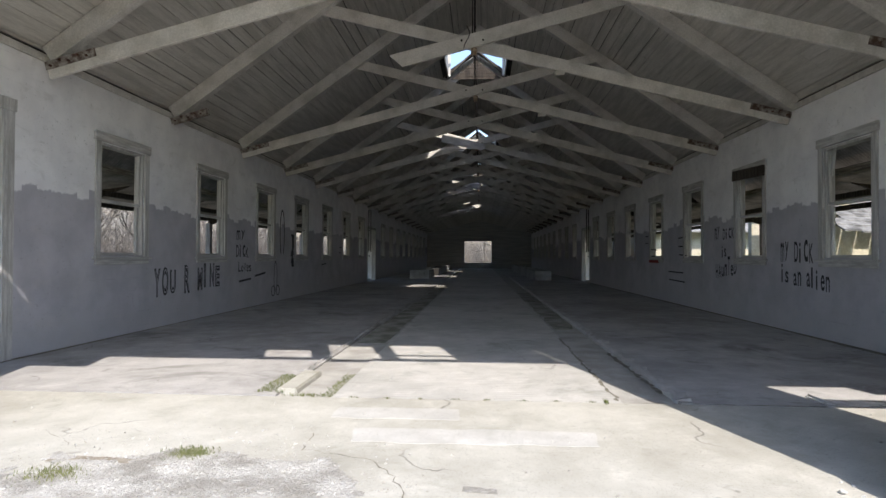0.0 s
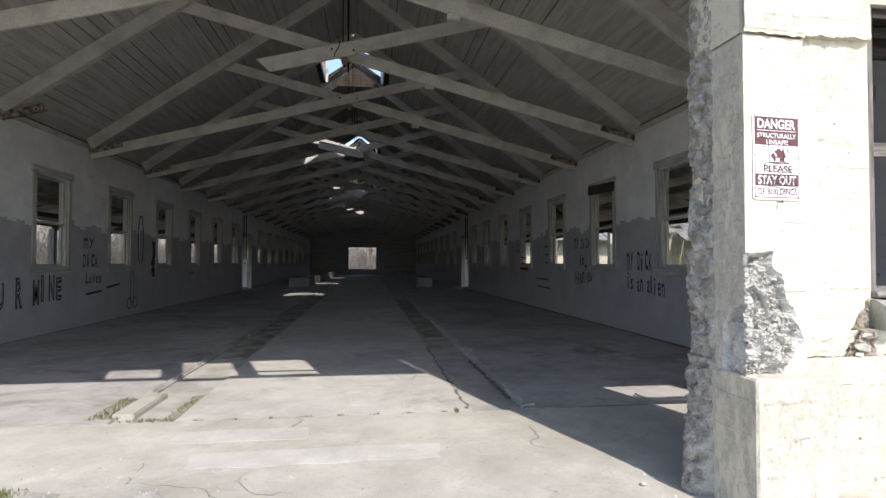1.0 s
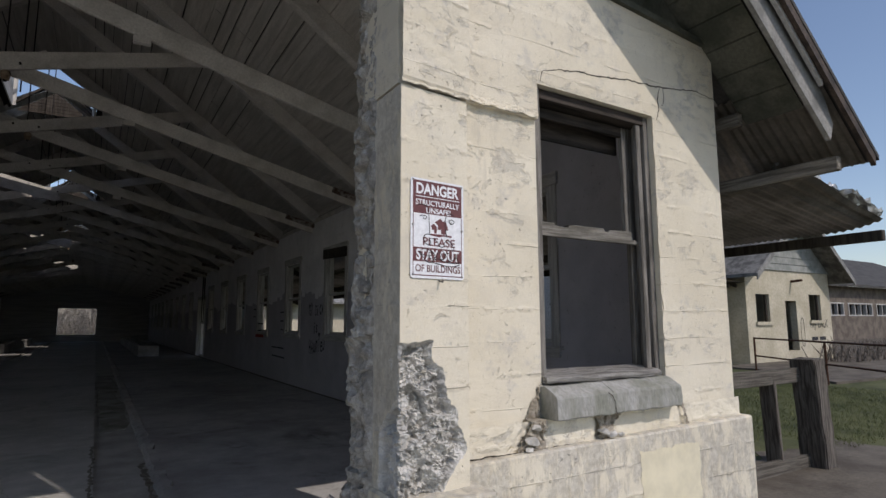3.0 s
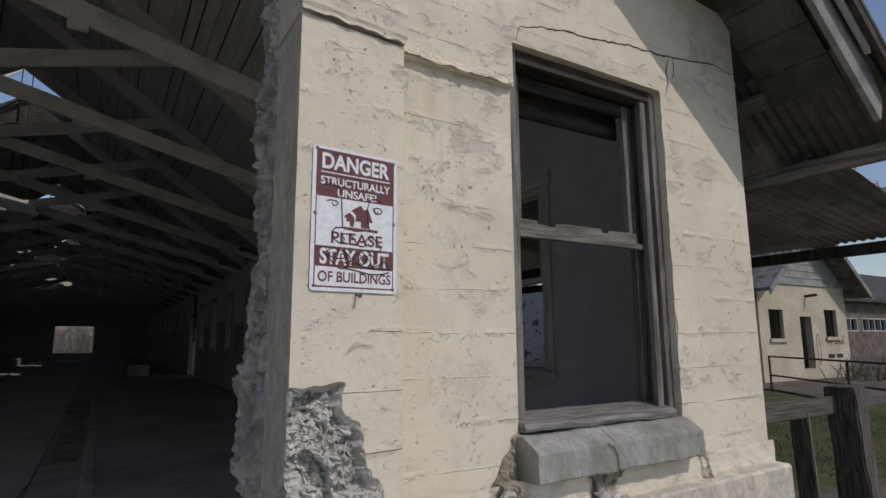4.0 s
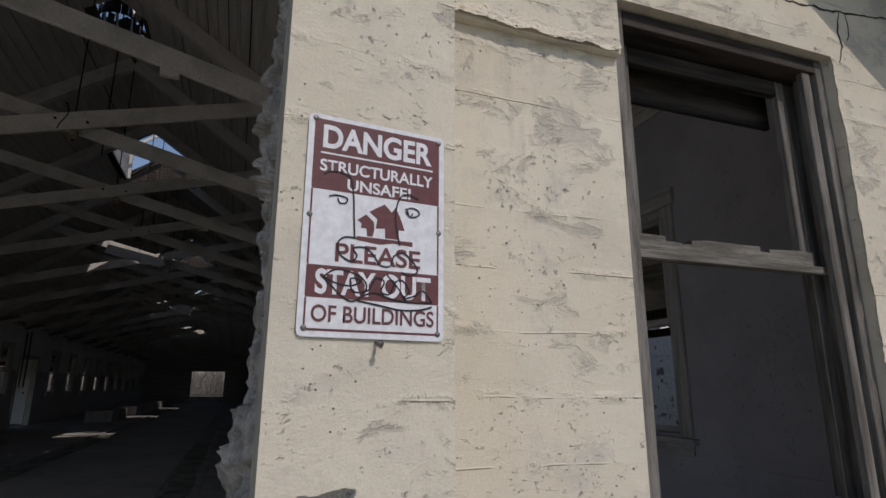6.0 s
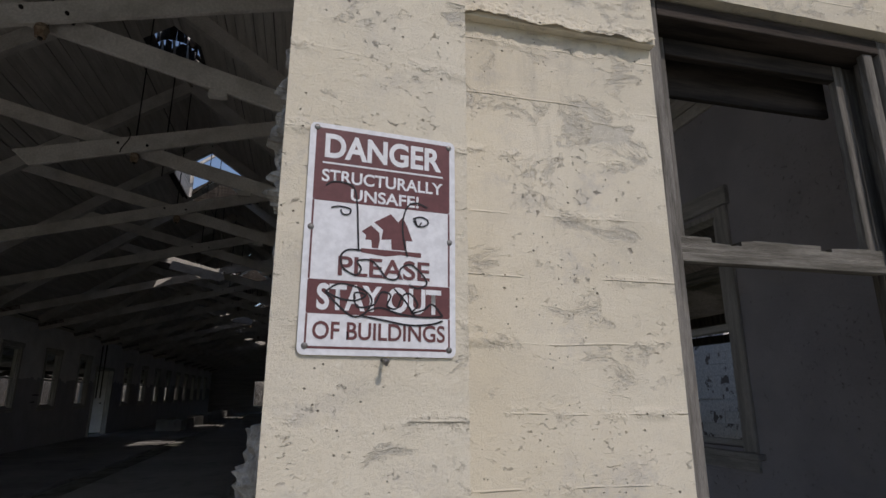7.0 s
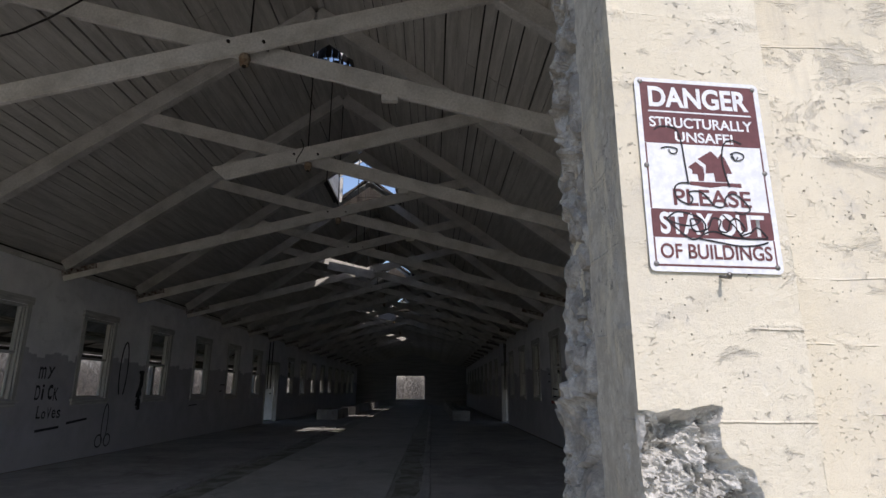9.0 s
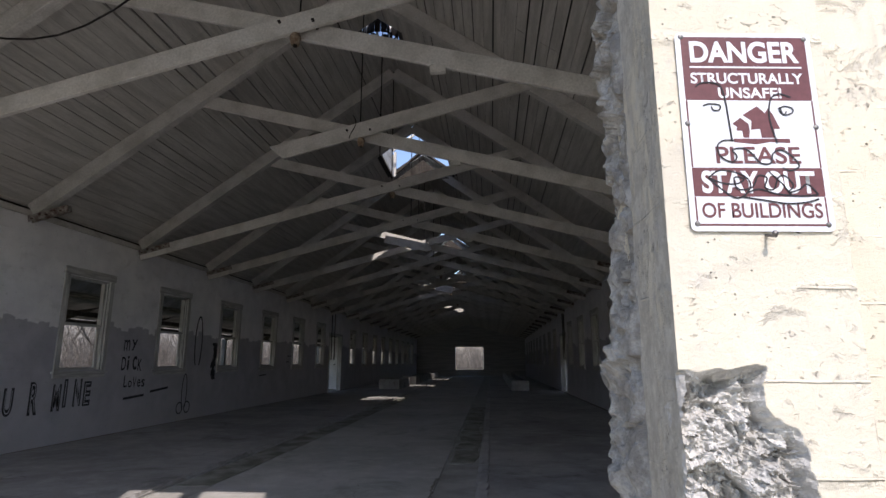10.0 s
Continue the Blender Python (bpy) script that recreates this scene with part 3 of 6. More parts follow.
def truss(broken=False):
    t = empty("roof_truss", (RIDGE, 0, 3.4), "whitewashed timber scissor truss with rusty end plates", "roof truss", "roof trusses")
    if broken:
        t["label"] = "whitewashed timber scissor truss with one chord broken off"
    for side in (-1, 1):
        bm = BM()
        a = (RIDGE + side * 0.02, 0, deck_z(RIDGE) - 0.16)
        b = (RIDGE + side * 5.47, 0, deck_z(RIDGE + 5.47) - 0.155)
        bar(bm, a, b, 0.15, 0.24)
        soften(bm, 0.006)
        part("rafter", bm, M["beam"], t)
        bm = BM()
        y = 0.075 * side
        xs, xe = RIDGE + side * 5.43, RIDGE - side * 2.75
        if broken and side == -1:
            xs = RIDGE - 1.28
        bar(bm, (xs, y, chord_z(xs, side)), (xe, y, chord_z(xe, side)), 0.055, 0.215)
        if broken and side == -1:
            for v in bm.verts:
                if v.co.x < -1.2:
                    v.co.x -= 0.16 if v.co.z > chord_z(xs, side) else -0.02
        soften(bm, 0.005)
        part("chord", bm, M["beam"], t, "chord snapped off short" if broken and side == -1 else "")
        bm = BM()
        p0, p1 = RIDGE + side * 5.45, RIDGE + side * 4.78
        for yy in (y - 0.037, y + 0.037):
            bar(bm, (p0, yy, chord_z(p0, side) + 0.06), (p1, yy, chord_z(p1, side) + 0.06), 0.012, 0.11)
        plate = part("end_plate", bm, M["plate"], t, "whitewashed bolted steel plate with rust")
        for k in range(5):
            bm = BM()
            px = p0 - side * (0.08 + 0.12 * k)
            pz = chord_z(px, side) + 0.06 + (0.02 if k % 2 else -0.02)
            rod(bm, (px, y - 0.07, pz), (px, y + 0.07, pz), 0.014, n=6)
            part("bolt", bm, M["rust"], plate, "rusty bolt head")
    for xx in (-0.188, 0.188):
        bm = BM()
        rod(bm, (RIDGE + xx, -0.13, 4.96), (RIDGE + xx, 0.13, 4.96), 0.018, n=6)
        part("bolt", bm, M["iron"], t)
    bm = BM()
    rod(bm, (RIDGE, 0, 4.84), (RIDGE, 0, deck_z(RIDGE) - 0.1), 0.011, n=6)
    part("tie_rod", bm, M["iron"], t, "thin dark iron tie rod")
    return t


first = truss()
first.location.y = TRUSS0
N_TRUSS = 18
for k in range(-1, N_TRUSS):
    y = TRUSS0 + BAY * k
    if k == 0:
        continue
    if k == 1:
        truss(True).location.y = y
        continue
    copy_thing(first, Matrix.Translation((RIDGE, y, 3.4)))

# wall plates under the roof boards
for name, x0, x1 in (("trim_left", XL - THICK, XL + 0.02), ("trim_right", XR - 0.02, XR + THICK)):
    bm = BM()
    box(bm, x0, x1, BACK, END - 0.005, WALL_TOP + 0.005, WALL_TOP + 0.10)
    setting(name, bm, M["beam"], "whitewashed timber wall plate under the roof", "trim")
# boards closing the eave; the shade in this gap is put into their dark colour
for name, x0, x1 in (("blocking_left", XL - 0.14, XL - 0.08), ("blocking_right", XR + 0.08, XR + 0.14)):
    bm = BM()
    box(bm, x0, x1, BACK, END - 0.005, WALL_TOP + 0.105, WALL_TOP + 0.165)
    setting(name, bm, M["darkwood"], "boards closing the eave, shade put into their dark colour", "trim")
    bm = BM()
    box(bm, x0 - 0.02, x1 + 0.02, BACK + 0.004, END - 0.005, WALL_TOP + 0.17, WALL_TOP + 0.25)
    setting(name.replace("blocking", "frieze"), bm, M["whitewash"], "whitewashed board under the roof", "trim")


# ---- cupolas on the ridge ----
def cupola(y, label):
    """A ridge ventilator with most of its roof gone."""
    z0 = deck_z(RIDGE + 0.95)
    r = random.Random(int(y * 10))
    c = empty("ridge_cupola", (RIDGE, y, z0), label, "cupola", "ridge ventilators")
    top, eave = 8.65, 7.85
    e = CUP - 0.06
    for sx_ in (-1, 1):
        for sy in (-1, 1):
            bm = BM()
            x, yy = RIDGE + sx_ * 0.88, y + sy * e
            box(bm, x - 0.04, x + 0.04, yy - 0.04, yy + 0.04, z0 - 0.05, eave)
            part("post", bm, M["beam"], c)
        bm = BM()
        bar(bm, (RIDGE + sx_ * 0.92, y - CUP, z0 + 0.05), (RIDGE + sx_ * 0.92, y + CUP, z0 + 0.05), 0.03, 0.26)
        part("curb", bm, M["beam"], c)
        for k in range(2):
            yy = y + e - 0.70 * k
            bm = BM()
            bar(bm, (RIDGE + sx_ * 1.1, yy, eave - 0.05), (RIDGE, yy, top), 0.045, 0.08)
            part("roof_rafter", bm, M["beam"], c)
        for k in (0, 1):
            f0 = k / 9
            xa, xb = RIDGE + sx_ * 1.15 * (1 - f0), RIDGE + sx_ * 1.15 * (1 - f0 - 0.108)
            za, zb = eave + (top - eave + 0.04) * f0, eave + (top - eave + 0.04) * (f0 + 0.108)
            bm = BM()
            prism(bm, [(xa, za), (xb, zb), (xb, zb + 0.025), (xa, za + 0.025)], y - CUP - 0.1, y + CUP + 0.1 - r.choice((0, 0, 0.12)))
            part("roof_board", bm, M["whitewash"], c)
        for k in range(3 if sx_ < 0 else 2):
            zz = z0 + 0.26 + k * 0.155
            bm = BM()
            bar(bm, (RIDGE + sx_ * 0.93, y - CUP + 0.02, zz), (RIDGE + sx_ * 0.93, y + CUP - 0.02, zz + r.uniform(-0.015, 0.015)), 0.02, 0.15)
            part("louvre", bm, M["whitewash"], c)
    # far gable boards, darker than the rest of the ventilator
    n = 7
    for k in range(n):
        za, zb = z0 - 0.14 + (7.72 - z0) * k / n, z0 - 0.14 + (7.72 - z0) * (k + 1) / n - 0.008
        wa, wb = 0.84 * (1 - k / n), 0.84 * (1 - (k + 1) / n)
        bm = BM()
        prism(bm, [(RIDGE - wa, za), (RIDGE + wa, za), (RIDGE + wb, zb), (RIDGE - wb, zb)], y + e + 0.025, y + e + 0.05)
        part("end_board", bm, M["darkwood"], c, "dark gable board")
    for sx_ in (-1, 1):
        bm = BM()
        bar(bm, (RIDGE + sx_ * 1.0, y + e + 0.02, z0 - 0.08), (RIDGE + sx_ * 0.06, y + e + 0.02, 7.86), 0.05, 0.09, (0, 1, 0))
        part("brace", bm, M["darkwood"], c)
    bm = BM()
    rod(bm, (RIDGE + 0.03, y, 5.1), (RIDGE + 0.03, y, top - 0.05), 0.012, n=6)
    part("pull_rod", bm, M["iron"], c, "thin dark pull rod")
    return c


def round_ventilator(y, label):
    """A round metal roof ventilator whose shell has rusted through."""
    z0 = deck_z(RIDGE + 0.34)
    r = random.Random(5)
    c = empty("ridge_ventilator", (RIDGE, y, z0), label, "ventilator")
    n = 18
    for k in range(n):
        a0, a1 = 6.2832 * k / n, 6.2832 * (k + 0.96) / n
        lo, hi = z0 - 0.02, 8.12
        am = (a0 + a1) / 2
        if math.sin(am) > 0.1:
            hi = z0 + r.choice((0.20, 0.34, 0.10, 0.48))
        bm = BM()
        prism(bm, [(RIDGE + q * math.cos(a), y + q * math.sin(a)) for q, a in ((0.335, a0), (0.335, a1), (0.345, a1), (0.345, a0))], lo, hi, "xy")
        part("shell_strip", bm, M["iron"], c)
    bm = BM()
    rod(bm, (RIDGE, y, 8.20), (RIDGE, y, 8.42), 0.50, 0.05, 20)
    part("cap", bm, M["torn_metal"], c, "dented bright metal cap")
    for a in (0.6, 1.2, 1.9, 2.6, 3.9, 5.4):
        bm = BM()
        bar(bm, (RIDGE + 0.33 * math.cos(a), y + 0.33 * math.sin(a), z0), (RIDGE + 0.36 * math.cos(a + 0.2), y + 0.36 * math.sin(a + 0.2), 8.22), 0.02, 0.05)
        part("stay", bm, M["torn_metal"], c)
    bm = BM()
    rod(bm, (RIDGE + 0.03, y, 5.1), (RIDGE + 0.03, y, 8.2), 0.012, n=6)
    part("pull_rod", bm, M["iron"], c, "thin dark pull rod")


round_ventilator(CUPOLAS[0], "rusted round metal ventilator on the ridge")
for cy in CUPOLAS[1:]:
    cupola(cy, "white ridge ventilator open to the sky")
# boards that fell from the ventilators and lie across the trusses
for xa, za, xb, zb, yy, w in ((-1.22, 4.96, 0.10, 4.70, 19.25, 0.27), (-0.42, 4.70, 0.16, 4.70, 19.3, 0.17), (-0.82, 5.03, 0.02, 4.88, 31.0, 0.40),
                             (-1.45, 5.08, -0.92, 5.00, 29.1, 0.24), (-0.95, 5.48, -0.15, 5.34, 47.8, 0.42), (-1.75, 5.50, -1.20, 5.42, 45.5, 0.26)):
    bm = BM()
    bar(bm, (xa, yy, za), (xb, yy + 0.15, zb), 0.03, w, (0, 0.35, 1))
    tagged(part("fallen_board", bm, M["beam"]), "fallen pale roof boards lying across a truss", "board", "fallen boards")


# ---- hall windows ----
def hall_window(x_in, x_out, label, group):
    """A sash window at y = 0 of its own, casing on the inner face."""
    s = 1 if x_out < x_in else -1      # the room lies on +x for the left wall
    w = empty("window", (x_in, 0, W_LO), label, "window", group)

    def b(name, y0, y1, z0, z1, x0, x1, mat, lab="", parent=None):
        bm = BM()
        box(bm, min(x0, x1), max(x0, x1), y0, y1, z0, z1)
        soften(bm, 0.004)
        return part(name, bm, mat, parent or w, lab)
    i0, i1 = x_in + s * 0.001, x_in + s * 0.028
    b("casing", -W_HALF - 0.11, -W_HALF + 0.005, W_LO - 0.02, W_HI + 0.01, i0, i1, M["palewood"])
    b("casing", W_HALF - 0.005, W_HALF + 0.11, W_LO - 0.02, W_HI + 0.01, i0, i1, M["palewood"])
    b("head_casing", -W_HALF - 0.14, W_HALF + 0.14, W_HI + 0.012, W_HI + 0.15, i0, i1 + s * 0.012, M["palewood_y"])
    b("window_sill", -W_HALF - 0.15, W_HALF + 0.15, W_LO - 0.06, W_LO - 0.022, x_in - s * 0.10, x_in + s * 0.06, M["palewood_y"])
    b("apron_board", -W_HALF - 0.11, W_HALF + 0.11, W_LO - 0.14, W_LO - 0.062, i0, i1, M["palewood_y"])
    f0, f1 = x_in - s * 0.03, x_in - s * 0.11
    for y0, y1 in ((-W_HALF, -W_HALF + 0.045), (W_HALF - 0.045, W_HALF)):
        b("jamb", y0, y1, W_LO, W_HI, x_in - s * 0.002, x_in - s * 0.145, M["palewood"])
    b("head_jamb", -W_HALF + 0.046, W_HALF - 0.046, W_HI - 0.04, W_HI, x_in - s * 0.002, x_in - s * 0.145, M["palewood"])
    mid = W_LO + 0.80
    b("meeting_rail", -W_HALF + 0.046, W_HALF - 0.046, mid, mid + 0.05, f0, f1, M["palewood_y"])
    for y0, y1 in ((-W_HALF + 0.046, -W_HALF + 0.095), (W_HALF - 0.095, W_HALF - 0.046)):
        b("sash_stile", y0, y1, mid + 0.051, W_HI - 0.041, f0, (f0 + f1) / 2, M["palewood"])
        b("sash_stile", y0, y1, W_LO + 0.046, mid - 0.001, (f0 + f1) / 2, f1, M["palewood"])
    b("sash_rail", -W_HALF + 0.046, W_HALF - 0.046, W_LO + 0.001, W_LO + 0.045, (f0 + f1) / 2, f1, M["palewood_y"])
    return w


def place_windows(x_in, x_out, ys, group):
    base = hall_window(x_in, x_out, "pale wooden sash window frame without glass", group)
    base.location.y = ys[0]
    made = [base]
    for y in ys[1:]:
        made.append(copy_thing(base, Matrix.Translation((x_in, y, W_LO))))
    return made


keep = [y for k, y in enumerate(WIN) if k != 7]
wins_left = place_windows(XL, XL - THICK, keep, "windows in the long wall")
wins_right = place_windows(XR, XR + THICK, [6.875] + keep, "windows in the other long wall")

# side doorways with light frames
for name, xi, s in (("door_1", XL, 1), ("door_2", XR, -1)):
    d = empty(name, (xi, door_y[0], 0), "open side doorway with a pale wooden frame", "doorway", "", "structure")
    for y0, y1 in ((door_y[0] - 0.1, door_y[0] + 0.04), (door_y[1] - 0.04, door_y[1] + 0.1)):
        bm = BM()
        box(bm, min(xi - s * 0.15, xi + s * 0.03), max(xi - s * 0.15, xi + s * 0.03), y0, y1, -0.10, 2.53)
        part("door_frame", bm, M["palewood"], d)
    bm = BM()
    box(bm, min(xi - s * 0.15, xi + s * 0.03), max(xi - s * 0.15, xi + s * 0.03), door_y[0] - 0.1, door_y[1] + 0.1, 2.532, 2.65)
    part("door_head", bm, M["palewood"], d)
    bm = BM()
    box(bm, min(xi - s * 0.16, xi - s * 0.92), max(xi - s * 0.16, xi - s * 0.92), door_y[1] - 0.09, door_y[1] - 0.045, -0.03, 2.52)
    leaf = part("door_leaf", bm, M["doorwhite"], d, "white painted door leaf swung open outwards")
    bm = BM()
    rod(bm, (xi - s * 0.30, door_y[1] - 0.13, 1.18), (xi - s * 0.30, door_y[1] - 0.09, 1.18), 0.035, n=10)
    part("door_knob", bm, M["iron"], leaf)
bm = BM()
box(bm, -1.67, 1.18, END - 0.05, END + 0.32, -0.12, 0.50)
setting("door_threshold", bm, M["endwall"], "raised dark concrete threshold of the end door", "threshold")
d = empty("door_3", (XL, 6.9, 0), "wide doorway in the long wall with a worn wooden frame", "doorway", "", "structure")
for y0, y1 in ((6.05, 6.21), (7.55, 7.72)):
    bm = BM()
    box(bm, XL - 0.14, XL + 0.03, y0, y1, -0.10, 2.90)
    soften(bm, 0.006)
    part("door_frame", bm, M["palewood"], d)
bm = BM()
box(bm, XL - 0.14, XL + 0.035, 6.03, 7.74, 2.902, 3.05)
part("door_head", bm, M["palewood"], d)


# ---- front verge of the roof ----
def verge_pt(side, d, lift):
    return (VERGE + side * d, rake_z(VERGE + d) + lift)


bm = BM()
for side in (-1, 1):
    prism(bm, [verge_pt(side, 0, 0.06), verge_pt(side, 6.45, 0.06), verge_pt(side, 6.45, 0.10), verge_pt(side, 0, 0.10)], 3.68, 4.55)
verge = setting("verge_roof", bm, M["roofing"], "dark roof edge overhanging the front wall", "roof")
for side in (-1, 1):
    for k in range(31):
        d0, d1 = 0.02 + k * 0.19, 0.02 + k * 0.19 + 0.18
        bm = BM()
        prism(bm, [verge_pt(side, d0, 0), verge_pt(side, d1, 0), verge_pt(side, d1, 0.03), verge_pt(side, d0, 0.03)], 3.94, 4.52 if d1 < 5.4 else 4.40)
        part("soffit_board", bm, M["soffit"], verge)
    bm = BM()
    prism(bm, [verge_pt(side, 0, -0.29), verge_pt(side, 5.92, -0.29), verge_pt(side, 5.98, -0.10), verge_pt(side, 5.85, 0.02), verge_pt(side, 0, 0.02)], 3.78, 3.815)
    part("barge_board", bm, M["barge"], verge, "weathered grey barge board")
    bm = BM()
    prism(bm, [verge_pt(side, 0, -0.06), verge_pt(side, 5.75, -0.06), verge_pt(side, 5.75, 0.055), verge_pt(side, 0, 0.055)], 3.725, 3.755)
    part("verge_strip", bm, M["palewood"], verge)
    bm = BM()
    prism(bm, [verge_pt(side, 0, -0.03), verge_pt(side, 6.40, -0.03), verge_pt(side, 6.40, 0.058), verge_pt(side, 0, 0.058)], 3.685, 3.72)
    part("verge_edge", bm, M["verge_metal"], verge, "rusty metal roof edge")


# ---- eaves and lean-to roofs of corrugated steel ----
def corrugated(bm, x0, z0, x1, z1, y0, y1, curl=0.0, pitch=0.076, depth=0.018, torn=None):
    """A wavy sheet whose ribs run down the slope from x0 to x1."""
    n = int((y1 - y0) / pitch * 6)
    rows = 7
    grid = []
    for j in range(n + 1):
        y = y0 + (y1 - y0) * j / n
        w = math.sin(6.2832 * y / pitch) * depth / 2
        line = []
        for i in range(rows + 1):
            f = i / rows
            x, z = x0 + (x1 - x0) * f, z0 + (z1 - z0) * f + w
            if curl:
                e = max(0.0, 1 - (y - y0) / 0.45)
                z += curl * e * e * (0.35 + 0.65 * math.sin(2.2 * f + 0.6))
                y_off = -0.10 * e * (0.5 + 0.5 * math.sin(5 * f + 1))
            else:
                y_off = 0
            line.append(bm.verts.new((x, y + y_off, z)))
        grid.append(line)
    for j in range(n):
        for i in range(rows):
            bm.faces.new((grid[j][i], grid[j][i + 1], grid[j + 1][i + 1], grid[j + 1][i]))
    return bm


def thick(bm, t=0.004):
    geom = bmesh.ops.solidify(bm, geom=list(bm.faces), thickness=t)
    return bm


for side, xw, label in ((1, XR + THICK, "corrugated steel lean-to roof on timber purlins"), (-1, XL - THICK, "corrugated steel lean-to roof on timber posts")):
    lean = empty("lean_to_roof", (xw, 6, 3.2), label, "lean-to roof")
    x = lambda v: VERGE + side * v
    bm = BM()
    corrugated(bm, x(5.72), rake_z(5.72 + VERGE) + 0.03, x(6.42), rake_z(6.42 + VERGE) + 0.03, 3.76, END)
    thick(bm)
    part("upper_sheet", bm, M["corrugated"], lean)
    bm = BM()
    corrugated(bm, x(6.25), 2.60, x(8.15), 2.36, 4.35, END, curl=0.14)
    thick(bm)
    part("lower_sheet", bm, M["corrugated"], lean, "sagging corrugated sheet with a torn curled end")
    for px, pz, y0 in ((5.78, 3.08, 4.38), (6.14, 2.62, 3.83), (7.2, 2.38, 6.4), (8.1, 2.27, 4.3)):
        bm = BM()
        bar(bm, (x(px), y0, pz), (x(px), END, pz), 0.07, 0.11)
        soften(bm, 0.006)
        part("purlin", bm, M["darkwood"] if px > 7 else M["greywood_y"], lean)
    bm = BM()
    NX, NY = 90, 14
    gg = []
    for i in range(NX + 1):
        f = i / NX
        reach = 0.06 + 0.08 * abs(noise.noise(Vector((f * 7, 3, side)))) + 0.05 * (f > 0.6)
        line = []
        for j in range(NY + 1):
            e = j / NY
            q = Vector((f * 9, e * 2.2, side * 3))
            line.append(bm.verts.new((x(6.25 + 1.95 * f) + 0.05 * e * noise.noise(q * 1.3), 4.42 - reach * e + 0.03 * noise.noise(q * 2),
                                      2.60 - 0.24 * f + 0.13 * (0.35 + 0.65 * math.sin(2.2 * f + 0.6)) + 0.02 + 0.07 * e * e + e * (0.05 * noise.noise(q) + 0.05 * noise.noise(q * 2.7) + 0.03 * math.sin(f * 40)))))
        gg.append(line)
    for i in range(NX):
        for j in range(NY):
            bm.faces.new((gg[i][j], gg[i + 1][j], gg[i + 1][j + 1], gg[i][j + 1]))
    part("torn_sheet", bm, M["torn_metal"], lean, "crumpled torn end of the sheet, bare bright metal")
    k = 0
    yy = 11.9
    while yy < END - 2:
        bm = BM()
        bar(bm, (x(5.75), yy, 2.95), (x(8.1), yy, 2.15), 0.06, 0.14)
        part("rafter", bm, M["darkwood"], lean)
        bm = BM()
        box(bm, min(x(8.03), x(8.17)), max(x(8.03), x(8.17)), yy - 0.07, yy + 0.07, -0.12, 2.15)
        part("post", bm, M["greywood"], lean)
        yy += BAY * (2 if side > 0 else 1)

# ---- broken concrete ----
def fbm(p, octaves=5):
    v, a, q = 0.0, 1.0, Vector(p)
    for _ in range(octaves):
        v += a * noise.noise(q)
        q, a = q * 2.07, a * 0.53
    return v


def crag(p, s):
    """Angular, chipped relief in about -1 to 1: tilted facets with steps between them."""
    q = Vector(p) * s
    q = q + 0.45 * noise.noise_vector(q * 1.3)
    d, pts = noise.voronoi(q)
    tilt = noise.cell_vector(pts[0] * 13.7) - Vector((0.5, 0.5, 0.5))
    return 0.75 * tilt.x + 1.5 * (q - pts[0]).dot(tilt) + 0.35 * min(0.4, d[1] - d[0]) + 0.5 * fbm(q * 0.8, 5)


def face_grid(keep_face, nu, nv, at):
    bm = BM()
    g = [[bm.verts.new(at(i / nu, j / nv)) for j in range(nv + 1)] for i in range(nu + 1)]
    for i in range(nu):
        for j in range(nv):
            if keep_face((i + 0.5) / nu, (j + 0.5) / nv):
                bm.faces.new((g[i][j], g[i + 1][j], g[i + 1][j + 1], g[i][j + 1]))
    bmesh.ops.delete(bm, geom=[v for v in bm.verts if not v.link_faces], context="VERTS")
    return bm


PX0, PX1, PY = 2.316, 2.70, 4.0
PZ0, PZ1 = 0.655, 2.48
TILT = 0.10                   # the face of the pier stands a little askew


def in_break(x, z):
    """How far inside the broken patch of the pier a place lies; under zero is sound paint."""
    w = 0.030 * fbm((x * 9, 3.1, z * 9), 4)
    edge = 2.485 + 0.185 * min(1.0, max(0.0, (1.28 - z) / 0.42))
    if z < 0.80:
        edge -= (0.80 - z) * 0.85
    return min(edge - x + w, 1.308 - z + 0.6 * w)


pier = empty("pier", (2.5, 4.2, 0), "cream painted concrete pier with a broken foot and torn side", "pier", "", "structure")


@functools.lru_cache(maxsize=None)
def pier_at(x, z):
    d = in_break(x, z)
    y = PY + TILT * (x - PX0) + 0.0015 * fbm((x * 14, 0, z * 14), 3)
    if d > 0:
        deep = min(1.0, d / 0.035)
        y += deep * (0.026 + 0.034 * min(1.0, max(0.0, (z - 1.05) / 0.2)) + 0.040 * crag((x, 0.0, z), 7.5) + 0.030 * crag((x, 4.0, z), 19.0) + 0.017 * crag((x, 8.0, z), 43.0) + 0.006 * crag((x, 2.0, z), 90.0))
        y = max(y, PY - 0.03 + TILT * (x - PX0))
    return (x, y, z)


def pier_band(z0, z1):
    def at(u, v):
        return pier_at(PX0 + (PX1 - PX0) * u, z0 + (z1 - z0) * v)
    return at


def pier_face(u, v):
    return pier_at(PX0 + (PX1 - PX0) * u, PZ0 + (PZ1 - PZ0) * v)


def sound(z0, z1, want):
    return lambda u, v: (in_break(PX0 + (PX1 - PX0) * u, z0 + (z1 - z0) * v) <= 0.0) == want


BZ = 1.38
part("pier_face", face_grid(lambda u, v: True, 40, 130, pier_band(BZ, PZ1)), M["pier"], pier)
part("pier_foot", face_grid(sound(PZ0, BZ, True), 150, 280, pier_band(PZ0, BZ)), M["pier"], pier)
